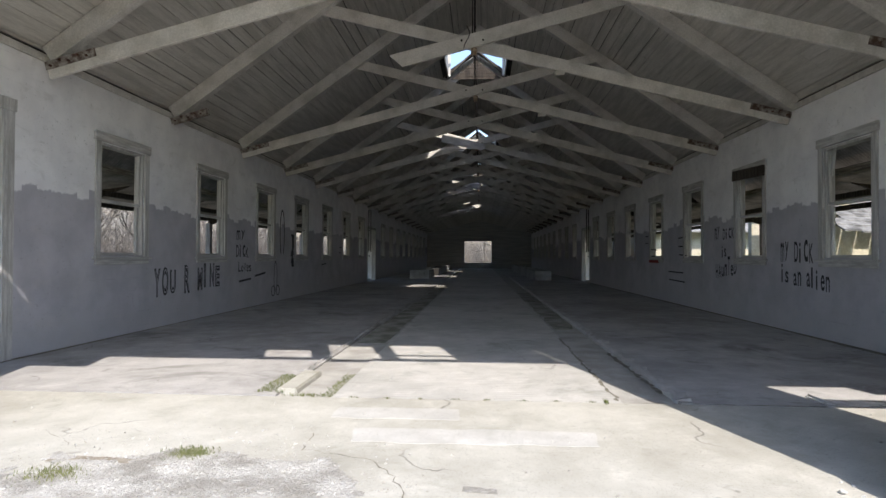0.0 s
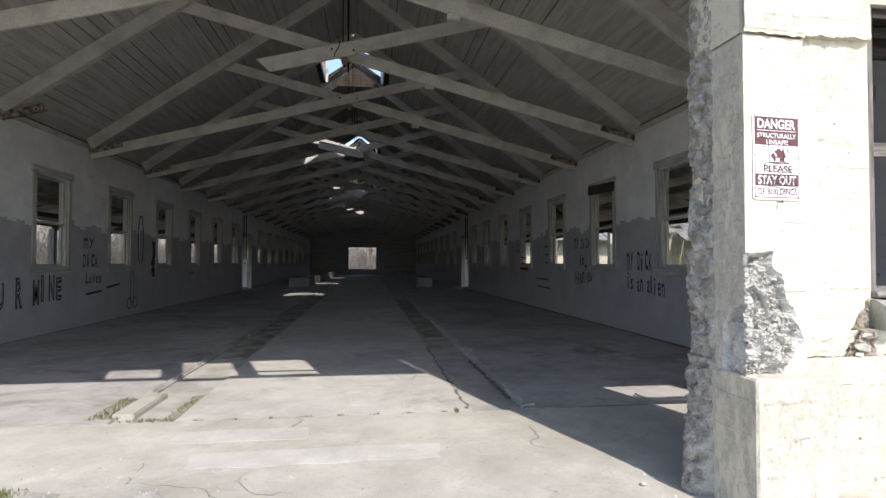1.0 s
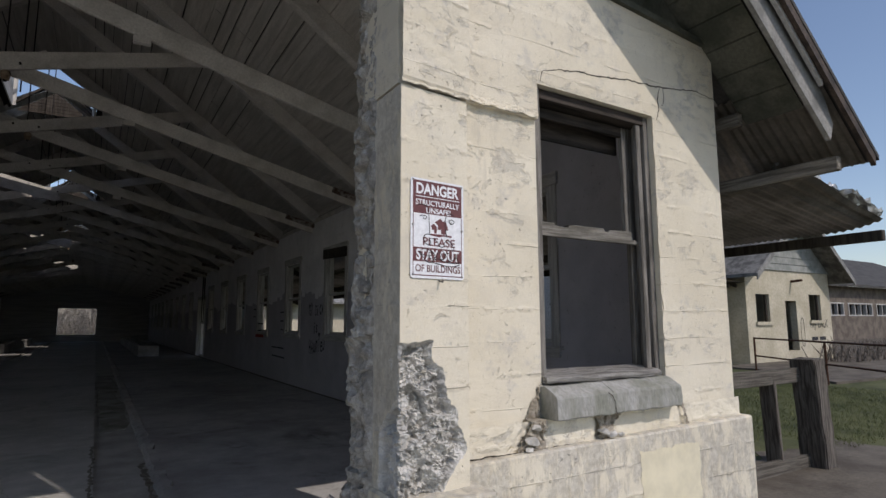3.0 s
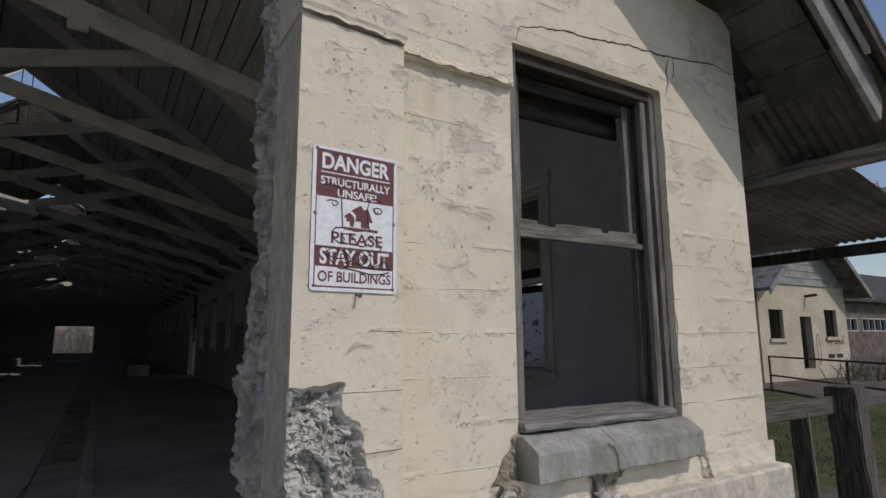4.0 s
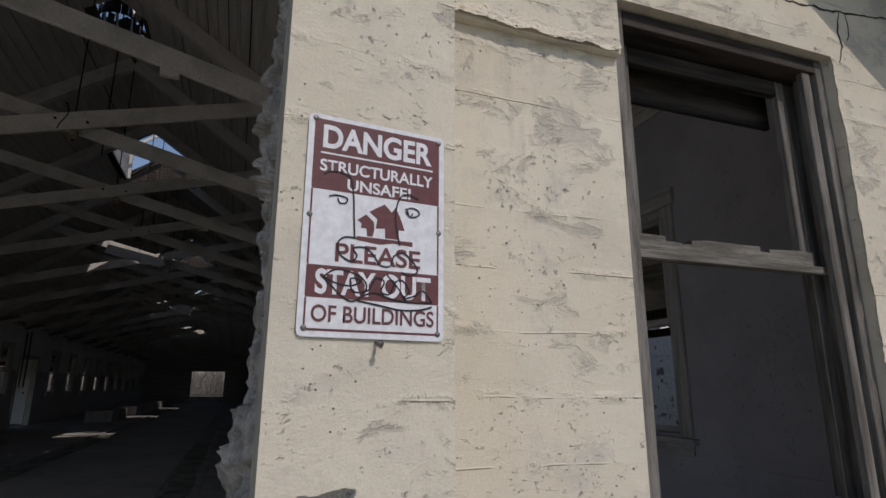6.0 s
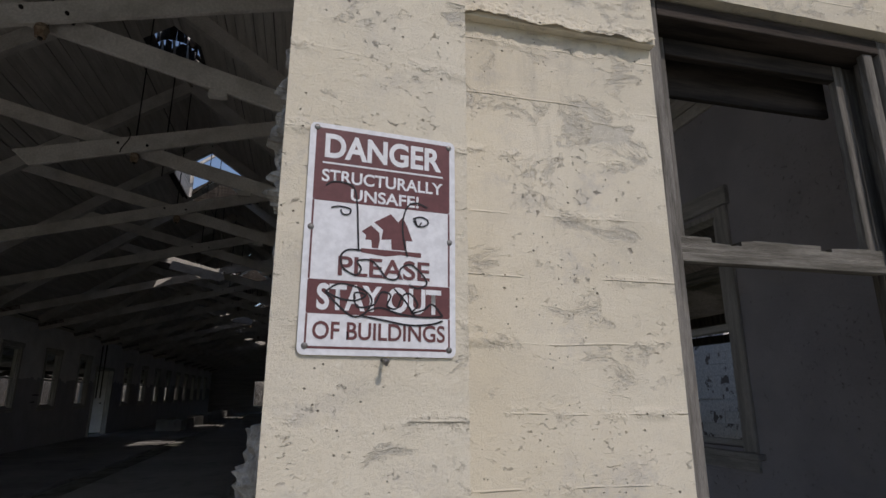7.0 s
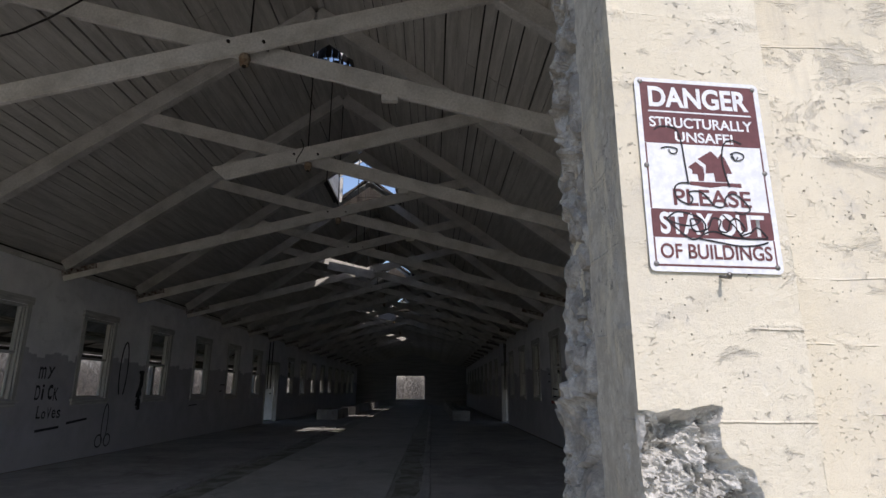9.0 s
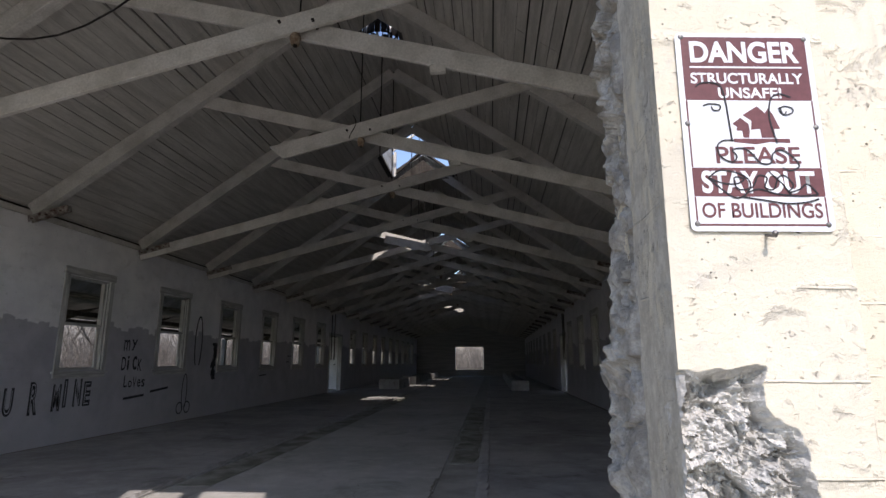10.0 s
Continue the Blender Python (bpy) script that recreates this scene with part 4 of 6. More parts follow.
part("broken_foot", face_grid(sound(PZ0, BZ, False), 150, 280, pier_band(PZ0, BZ)), M["rubble"], pier, "raw grey broken concrete")
# sides and core
bm = BM()
box(bm, PX0 + 0.03, PX1 - 0.01, PY + 0.2, 4.41, PZ0, PZ1)
part("core", bm, M["rubble"], pier)


def side_break(y, z):
    """How far inside the part of the side where the corner is gone a place lies."""
    if z > 1.30:
        return -1.0
    f = min(1.0, max(0.0, (1.14 - z) / 0.28))
    return 0.015 + 0.185 * f * f * (3 - 2 * f) + 0.030 * fbm((4.0, y * 9, z * 9), 4) - (y - PY)


def side_face(u, v):
    z = PZ0 + (PZ1 - PZ0) * v
    y = PY + 0.28 * u
    if u < 0.02:
        return pier_face(0.0, v)
    d = side_break(y, z)
    x = PX0 + 0.002 * fbm((7.0, y * 15, z * 15), 3)
    if d > 0:
        x += min(1.0, d / 0.03) * max(-0.004, 0.016 + 0.034 * crag((0.0, y, z), 9.0) + 0.018 * crag((3.0, y, z), 24.0))
    return (x, y, z)


def side_part(want):
    return lambda u, v: (side_break(PY + 0.28 * u, PZ0 + (PZ1 - PZ0) * v) > 0.0) == want


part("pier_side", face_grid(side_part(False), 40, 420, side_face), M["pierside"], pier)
part("broken_corner", face_grid(side_part(True), 40, 420, side_face), M["rubble"], pier, "raw grey broken concrete")
bm = BM()
prism(bm, [(PX1 - 0.002, PY + TILT * (PX1 - PX0)), (PX1, PY + TILT * (PX1 - PX0)), (PX1, 4.42), (PX1 - 0.002, 4.42)], PZ0, PZ1, "xy")
part("pier_return", bm, M["pier"], pier)


def top_face(u, v):
    x, z = PX0 - 0.004 + (PX1 - PX0 + 0.008) * u, 2.488 + 2.0 * v
    y = PY - 0.022 + TILT * (x - PX0) + 0.004 * fbm((x * 12, 9, z * 12), 4)
    if v < 0.012:
        z -= 0.008 * fbm((x * 20, 2, 0), 3)
        y += 0.006
    return (x, y, z)


bm = face_grid(lambda u, v: True, 40, 160, top_face)
part("pier_head", bm, M["pier"], pier)
bm = BM()
box(bm, PX0 - 0.003, PX1 + 0.003, PY + 0.03, 4.41, 2.492, 5.9)
part("pier_head_core", bm, M["pier"], pier)


# torn side of the front wall, seen along the wide opening
def torn(u, v):
    y, z = 4.265 + 0.235 * u, -0.12 + 4.3 * v
    out = 0.012 + 0.040 * crag((0.0, y, z), 6.5) + 0.020 * crag((5.0, y, z), 17.0) + 0.030 * noise.noise(Vector((1.0, 0.5, z * 1.6)))
    if z < 0.7:
        out += 0.06 * (0.7 - z) / 0.7 + 0.03
    fade = min(1.0, u / 0.06)
    x = 2.319 - 1.3 * out * (0.25 + 0.75 * math.sin(math.pi * min(1.0, u * 0.75 + 0.12))) * fade
    return (x, y, z)


bm = face_grid(lambda u, v: True, 44, 560, torn)
tw = part("torn_wall_edge", bm, M["aggregate"], pier, "rough torn concrete with bare stones")
bm = BM()
box(bm, 2.30, 2.34, 4.3, 4.50, 4.18, 5.8)
part("torn_wall_top", bm, M["aggregate"], pier)

# rubble at the foot of the torn edge
rng = random.Random(12)


def stone(name, at, r, mat, label, seed):
    """An angular lump: the hull of a few scattered points."""
    g = random.Random(seed)
    bm = BM()
    for _ in range(16):
        d = Vector((g.gauss(0, 1), g.gauss(0, 1), g.gauss(0, 1))).normalized() * g.uniform(0.75, 1.1)
        bm.verts.new(Vector(at) + Vector((d.x * r, d.y * r * 0.9, d.z * r * 0.62)))
    res = bmesh.ops.convex_hull(bm, input=list(bm.verts))
    bmesh.ops.delete(bm, geom=[v for v in bm.verts if not v.link_faces], context="VERTS")
    return tagged(part(name, bm, mat), label, "rubble", "rubble at the pier")


for k in range(9):
    r = rng.uniform(0.012, 0.04)
    stone("concrete_lump", (2.12 - abs(rng.gauss(0, 0.10)), 4.2 + rng.uniform(-0.15, 0.5), r * 0.45 - 0.094), r, M["rubble"], "grey lump of broken concrete on the floor", k * 3.7)

# strip of the facade that broke away above the plinth
def ledge(u, v):
    x, z = 2.70 + 2.63 * u, 0.675 + 0.165 * v
    y = 4.335 + 0.007 * fbm((x * 6, 1, z * 9), 4)
    hole = max(0.0, 1 - abs(x - 3.30 - (z - 0.75) * 0.9) / 0.11) + max(0.0, 1 - abs(x - 3.90) / 0.10) + 0.6 * max(0.0, 1 - abs(x - 4.66) / 0.05)
    y += 0.06 * hole * (0.6 + 0.5 * crag((x, 2, z), 12.0))
    return (x, y, z)


bm = face_grid(lambda u, v: True, 320, 24, ledge)
part("broken_ledge", bm, M["facade"], pier, "chipped ledge of bare concrete above the plinth")
for k, (xx, zz, r) in enumerate(((3.30, 0.74, 0.05), (3.33, 0.81, 0.035), (3.27, 0.70, 0.03), (3.92, 0.72, 0.045), (3.86, 0.74, 0.05), (4.0, 0.705, 0.03))):
    stone("brick_lump", (xx, 4.30, zz), r, M["rubble"], "broken lump of masonry lying on the plinth", 40 + k)


# ---- ribbons: cracks, scribbles ----
def ribbon(name, pts, width, mat, parent, plane, at, label="", jitter=0.0, seed=0, taper=False, thickness=0.0015):
    """A thin raised line through points of a plane: 'xz' faces -y at y = at, 'yz' stands at x = at."""
    r = random.Random(seed)
    fine = []
    for a, b in zip(pts, pts[1:]):
        n = max(1, int(math.dist(a, b) / 0.025)) if jitter else 1
        for i in range(n):
            f = i / n
            fine.append((a[0] + (b[0] - a[0]) * f + r.uniform(-jitter, jitter), a[1] + (b[1] - a[1]) * f + r.uniform(-jitter, jitter)))
    fine.append(pts[-1])
    bm = BM()
    rows = []
    for i, p in enumerate(fine):
        q0, q1 = Vector(fine[max(0, i - 1)]), Vector(fine[min(len(fine) - 1, i + 1)])
        d = (q1 - q0).normalized() if (q1 - q0).length > 1e-6 else Vector((1, 0))
        nrm = Vector((-d.y, d.x))
        w = width * (0.5 + 0.8 * r.random()) if jitter else width
        if taper:
            w *= min(1.0, 0.35 + 3 * min(i, len(fine) - 1 - i) / len(fine))
        row = []
        for s in (-0.5, 0.5):
            c = Vector(p) + nrm * w * s
            for off in (0.0, thickness):
                row.append(bm.verts.new((c.x, at - off, c.y) if plane == "xz" else (at + off, c.x, c.y)))
        rows.append(row)
    for a, b in zip(rows, rows[1:]):
        bm.faces.new((a[1], b[1], b[3], a[3]))
        bm.faces.new((a[0], b[0], b[1], a[1]))
        bm.faces.new((a[2], a[3], b[3], b[2]))
    return part(name, bm, mat, parent, label)


ribbon("crack", [(3.49, 2.90), (3.50, 2.97), (3.62, 3.01), (3.80, 3.04), (4.06, 3.06), (4.30, 3.10), (4.64, 3.12), (4.85, 3.15), (5.08, 3.19), (5.32, 3.17)], 0.009, M["crack"], wall_front, "xz", FRONT - 0.0005, "long dark crack", 0.0055, 3, True)
ribbon("crack", [(4.66, 3.13), (4.62, 3.02), (4.64, 2.95), (4.60, 2.86)], 0.008, M["crack"], wall_front, "xz", FRONT - 0.0005, "short dark crack", 0.005, 4, True)
ribbon("crack", [(4.69, 3.12), (4.70, 3.03), (4.67, 2.98)], 0.006, M["crack"], wall_front, "xz", FRONT - 0.0005, "", 0.005, 5, True)
ribbon("crack", [(4.60, 0.90), (4.63, 0.80), (4.67, 0.70)], 0.014, M["crack"], wall_front, "xz", FRONT - 0.0005, "", 0.008, 6, True)
ribbon("crack", [(2.705, 1.60), (2.712, 1.42), (2.70, 1.30)], 0.005, M["crack"], wall_front, "xz", 4.3995, "", 0.004, 7, True)

def daub(u, v):
    x, z = 4.08 + 0.68 * u, -0.12 + 0.74 * v
    return (x, 4.2575 + 0.0006 * fbm((x * 9, 1, z * 9), 3), z)


def daubed(u, v):
    x, z = 4.08 + 0.68 * u, -0.12 + 0.74 * v
    w = 0.016 * fbm((x * 7, 3, z * 7), 5)
    return min(x - 4.125, 4.715 - x, 0.595 - z) + w > 0


bm = face_grid(daubed, 120, 130, daub)
part("paint_patch", bm, M["patch"], wall_front, "patch of fresh yellow paint on the plinth")

# crumbled arrises of the plaster
def arris(u, v):
    """Upright edge beside the window."""
    z = 1.08 + 1.80 * v
    e = 4.545 + 0.010 * fbm((3, 1, z * 9), 5) + 0.022 * max(0.0, fbm((8, 2, z * 3.1), 4) - 0.15)
    return (e + 0.055 * u, FRONT - 0.006 * (1 - u) ** 2 + 0.003 * fbm((u * 3, 4, z * 22), 4) * (1 - u) + 0.0015 * u, z)


part("crumbled_edge", face_grid(lambda u, v: True, 8, 260, arris), M["facade"], wall_front)


def brow(u, v):
    """Level edge of the thicker wall band over the window's side."""
    x = 2.705 + 0.75 * u
    e = 2.650 + 0.012 * fbm((x * 14, 1, 3), 6) + 0.024 * max(0.0, fbm((x * 5, 6, 1), 5))
    return (x, FRONT - 0.014 * (1 - v) ** 3 + 0.007 * fbm((x * 34, v * 6, 2), 5) * (1 - v) + 0.0015 * v, e + 0.09 * v)


part("crumbled_edge", face_grid(lambda u, v: True, 420, 16, brow), M["facade"], wall_front)
M["brick"] = simple("crumbled_brown_masonry", (0.28, 0.245, 0.19), (0.56, 0.50, 0.41), 11.0, 0.95, 60, 1.0, dist=0.02)


def break_in_wall(x0, x1, z0, z1, inside, depth):
    """A craggy patch of bare masonry standing in a break of the face."""
    def at(u, v):
        x, z = x0 + (x1 - x0) * u, z0 + (z1 - z0) * v
        base = 4.318 if z < 0.845 else 4.382
        return (x, base + depth * crag((x, 1.0, z), 12.0) + 0.4 * depth * crag((x, 6.0, z), 33.0), z)

    def kept(u, v):
        x, z = x0 + (x1 - x0) * u, z0 + (z1 - z0) * v
        return inside(x, z) + 0.020 * fbm((x * 14, 5, z * 14), 4) < 0.0
    part("broken_masonry", face_grid(kept, int((x1 - x0) * 240), int((z1 - z0) * 240), at), M["brick"], wall_front, "crumbled brown masonry in a break under the sill")


break_in_wall(3.02, 3.52, 0.675, 1.03, lambda x, z: abs(x - (3.44 - 0.42 * (1.03 - z))) - (0.014 + 0.34 * max(0.0, 0.98 - z) ** 1.1), 0.022)
break_in_wall(3.74, 4.12, 0.675, 0.835, lambda x, z: abs(x - (3.88 + 0.25 * (z - 0.675))) - 0.05 - 0.5 * max(0.0, z - 0.73), 0.020)
break_in_wall(4.58, 4.74, 0.675, 0.96, lambda x, z: abs(x - (4.70 - 0.36 * (z - 0.675))) - 0.016, 0.014)
for a, b, k in ((2.74, 3.25, 61), (3.30, 3.84, 62), (3.95, 4.66, 63), (4.72, 5.33, 64)):
    ribbon("crack", [(a, 0.682), ((a + b) / 2, 0.686), (b, 0.682)], 0.010, M["crack"], wall_front, "xz", 4.322, "", 0.004, k, True)

# ---- facade window ----
fw = empty("window_1", (4.0, 4.5, 1.0), "weathered grey sash window without glass, lower sash gone", "window", "", "structure")


def fpart(name, x0, x1, y0, y1, z0, z1, mat="greywood", label="", bev=0.0025):
    bm = BM()
    box(bm, x0, x1, y0 - 0.05, y1 - 0.05, z0, z1)
    soften(bm, bev)
    return part(name, bm, M[mat], fw, label)


for name, prof in (("jamb", 0), ("blind_stop", 1), ("parting_bead", 2)):
    w, y0, y1 = ((0.05, 4.46, 4.66), (0.075, 4.50, 4.55), (0.10, 4.575, 4.60))[prof]
    fpart(name, 4.55 - w, 4.548 - 0.045 * (prof > 0), y0, y1, 1.06, 2.87)
    fpart(name, 3.462 + 0.045 * (prof > 0), 3.46 + w, y0, y1, 1.06, 2.87)
# head, top rail and valance take a darker wood colour than the jambs
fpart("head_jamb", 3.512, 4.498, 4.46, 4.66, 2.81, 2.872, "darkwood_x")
fpart("outer_casing", 4.43, 4.475, 4.47, 4.50, 1.06, 2.81)
fpart("sash_stile", 4.375, 4.42, 4.555, 4.59, 1.99, 2.80)
fpart("sash_stile", 3.56, 3.60, 4.555, 4.59, 1.99, 2.80)
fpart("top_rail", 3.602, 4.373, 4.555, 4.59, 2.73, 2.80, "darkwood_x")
bm = BM()
n = 40
for i in range(n):
    x0, x1 = 3.47 + 0.95 * i / n, 3.47 + 0.95 * (i + 1) / n
    chip = 0.012 * max(0.0, fbm((x0 * 7, 0, 3), 3)) + (0.018 if 3.66 < x0 < 3.78 or 4.12 < x0 < 4.17 else 0)
    box(bm, x0, x1, 4.485, 4.535, 1.945, 2.03 - chip)
bmesh.ops.remove_doubles(bm, verts=bm.verts, dist=0.0005)
part("meeting_rail", bm, M["greywood_x"], fw, "splintered meeting rail")
fpart("rail_lip", 3.465, 4.47, 4.505, 4.534, 1.935, 1.965, "greywood_x")
fpart("valance_board", 3.50, 4.44, 4.66, 4.685, 2.63, 2.81, "darkwood_x", "dark valance board")
def weathered(bm, cell, amount, seed):
    """Cut long edges up and unsettle the surface."""
    for _ in range(7):
        long_ = [e for e in bm.edges if e.calc_length() > cell]
        if not long_:
            break
        bmesh.ops.subdivide_edges(bm, edges=long_, cuts=1, use_grid_fill=True)
    for v in bm.verts:
        v.co += amount * noise.noise_vector(v.co * 11 + Vector((seed, 0, 0))) + amount * 0.6 * noise.noise_vector(v.co * 31 + Vector((seed, 5, 0)))


bm = BM()
prism(bm, [(4.56, 1.035), (4.36, 1.035), (4.352, 1.052), (4.36, 1.072), (4.56, 1.10)], 3.462, 4.49, "yz")
weathered(bm, 0.04, 0.006, 1)
M["sillwood"] = simple("bleached_sill_wood", (0.19, 0.18, 0.165), (0.46, 0.445, 0.41), 6.0, 0.9, 70, 0.8, stretch=(0.6, 8, 8), vary=0.1)
part("window_sill", bm, M["sillwood"], fw, "split grey wooden sill")
for x0, x1, dz in ((3.44, 3.90, 0.0), (3.901, 4.545, 0.003)):
    bm = BM()
    prism(bm, [(4.52, 1.03 + dz), (4.34, 1.022 + dz), (4.252, 0.975 + dz), (4.246, 0.962 + dz), (4.245, 0.85 + dz), (4.25, 0.842 + dz), (4.40, 0.835 + dz), (4.52, 0.835 + dz)], x0, x1, "yz")
    weathered(bm, 0.035, 0.007, 4)
    part("stone_sill", bm, M["sillstone"], fw, "cracked grey concrete sill")
ribbon("sill_crack", [(3.84, 0.975), (3.88, 0.95), (3.905, 0.91), (3.90, 0.87), (3.91, 0.845)], 0.006, M["crack"], fw, "xz", 4.2395, "", 0.004, 9)
# wires at the sash
for k in range(3):
    ribbon("wire", [(3.47, 1.99 - 0.01 * k), (3.49 + 0.01 * k, 2.03), (3.475, 2.06 + 0.015 * k)], 0.003, M["iron"], fw, "xz", 4.50, "", 0.004, 20 + k)


# ---- writing ----
def letters(name, body, mat, parent, place, w, h, bold=0.0, depth=0.0012, label=""):
    """Words fitted into a w by h rectangle; place maps (across, up, out) to the world."""
    cu = bpy.data.curves.new("words", "FONT")
    cu.body, cu.offset = body, bold
    tmp = new("words", cu)
    bpy.context.view_layer.update()
    me = bpy.data.meshes.new_from_object(tmp.evaluated_get(bpy.context.evaluated_depsgraph_get()))
    bpy.data.objects.remove(tmp)
    bm = BM()
    bm.from_mesh(me)
    bpy.data.meshes.remove(me)
    xs, ys = [v.co.x for v in bm.verts], [v.co.y for v in bm.verts]
    x0, y0, sx, sy = min(xs), min(ys), w / (max(xs) - min(xs)), h / (max(ys) - min(ys))
    for v in bm.verts:
        v.co = Vector(place((v.co.x - x0) * sx, (v.co.y - y0) * sy, depth))
    return part(name, bm, mat, parent, label)


# ---- warning sign ----
SX0, SX1, SZ0, SZ1 = 2.366, 2.670, 1.590, 2.048
SY = PY - 0.004


def rounded(bm, x0, x1, z0, z1, r, y0, y1, hole=None):
    pts = []
    for cx, cz, a0 in ((x1 - r, z1 - r, 0), (x0 + r, z1 - r, 90), (x0 + r, z0 + r, 180), (x1 - r, z0 + r, 270)):
        for i in range(6):
            a = radians(a0 + 18 * i)
            pts.append((cx + r * math.cos(a), cz + r * math.sin(a)))
    prism(bm, pts, y0, y1)


bm = BM()
rounded(bm, SX0, SX1, SZ0, SZ1, 0.012, SY - 0.002, SY)
sign = tagged(part("warning_sign", bm, M["signwhite"]), "white and maroon metal warning sign screwed to the pier", "sign")


def sz(f):
    return SZ1 - f * (SZ1 - SZ0)


def sx(f):
    return SX0 + f * (SX1 - SX0)


def field(name, x0, x1, f0, f1, mat, lift=0.0025):
    bm = BM()
    rounded(bm, x0, x1, sz(f1), sz(f0), 0.004, SY - lift, SY - 0.002)
    return part(name, bm, mat, sign)


field("maroon_field", sx(0.04), sx(0.96), 0.022, 0.355, M["signred"])
field("maroon_band", sx(0.04), sx(0.96), 0.695, 0.835, M["signred"])
for x0, x1, f0, f1 in ((0.04, 0.052, 0.356, 0.694), (0.948, 0.96, 0.356, 0.694), (0.04, 0.052, 0.836, 0.975), (0.948, 0.96, 0.836, 0.975), (0.0525, 0.9475, 0.965, 0.975)):
    bm = BM()
    box(bm, sx(x0), sx(x1), SY - 0.0025, SY - 0.002, sz(f1), sz(f0))
    part("border_line", bm, M["signred"], sign)


def on_sign(f_x, f_low):
    return lambda a, b, d: (sx(f_x) + a, SY - 0.0025 - d, sz(f_low) + b)


SW, SH = SX1 - SX0, SZ1 - SZ0
for body, x0, x1, f0, f1, col, bold in (("DANGER", 0.10, 0.90, 0.045, 0.160, "signwhite", 0.032), ("STRUCTURALLY", 0.09, 0.91, 0.213, 0.270, "signwhite", 0.022),
                                        ("UNSAFE!", 0.28, 0.74, 0.290, 0.345, "signwhite", 0.022), ("PLEASE", 0.22, 0.82, 0.590, 0.675, "signred", 0.016),
                                        ("STAY OUT", 0.10, 0.90, 0.710, 0.820, "signwhite", 0.032), ("OF BUILDINGS", 0.085, 0.925, 0.865, 0.937, "signred", 0.016)):
    letters("lettering", body, M[col], sign, on_sign(x0, f1), (x1 - x0) * SW, (f1 - f0) * SH, bold, 0.0006)
bm = BM()
box(bm, sx(0.09), sx(0.91), SY - 0.0031, SY - 0.0025, sz(0.187), sz(0.179))
part("rule", bm, M["signwhite"], sign)
# house picture
HP = lambda pts: [(sx(a), sz(b)) for a, b in pts]
for pts in ([(0.44, 0.43), (0.55, 0.385), (0.60, 0.42), (0.63, 0.395), (0.66, 0.43), (0.70, 0.50), (0.655, 0.50), (0.66, 0.545), (0.56, 0.545), (0.555, 0.50), (0.49, 0.505), (0.50, 0.46)],
            [(0.36, 0.475), (0.42, 0.445), (0.475, 0.475), (0.48, 0.51), (0.47, 0.545), (0.43, 0.545), (0.425, 0.51), (0.385, 0.51), (0.39, 0.49)],
            [(0.36, 0.550), (0.76, 0.550), (0.76, 0.572), (0.62, 0.566), (0.52, 0.578), (0.36, 0.568)]):
    bm = BM()
    prism(bm, HP(pts), SY - 0.0026, SY - 0.002)
    part("house_picture", bm, M["signred"], sign)
for fx, fz in ((0.045, 0.022), (0.955, 0.03), (0.04, 0.475), (0.96, 0.49), (0.045, 0.965), (0.955, 0.968)):
    bm = BM()
    bmesh.ops.create_uvsphere(bm, u_segments=12, v_segments=6, radius=0.0062)
    for v in bm.verts:
        v.co = Vector((sx(fx) + v.co.x, SY - 0.002 + min(0.0, v.co.y) * 0.6, sz(fz) + v.co.z))
    part("screw", bm, M["steel"], sign, "dull steel screw")


def scribble(name, pts, width, seed=0):
    """A smooth marker stroke over points given as parts of the sign."""
    P = [Vector(p) for p in pts]
    out = []
    for i in range(len(P) - 1):
        p0, p1, p2, p3 = P[max(0, i - 1)], P[i], P[i + 1], P[min(len(P) - 1, i + 2)]
        for k in range(8):
            t = k / 8
            q = 0.5 * ((2 * p1) + (p2 - p0) * t + (2 * p0 - 5 * p1 + 4 * p2 - p3) * t * t + (3 * p1 - p0 - 3 * p2 + p3) * t ** 3)
            out.append((sx(q.x), sz(q.y)))
    out.append((sx(P[-1].x), sz(P[-1].y)))
    ribbon(name, out, width, M["ink"], sign, "xz", SY - 0.0034, "black marker stroke", 0.0, seed, False, 0.0004)


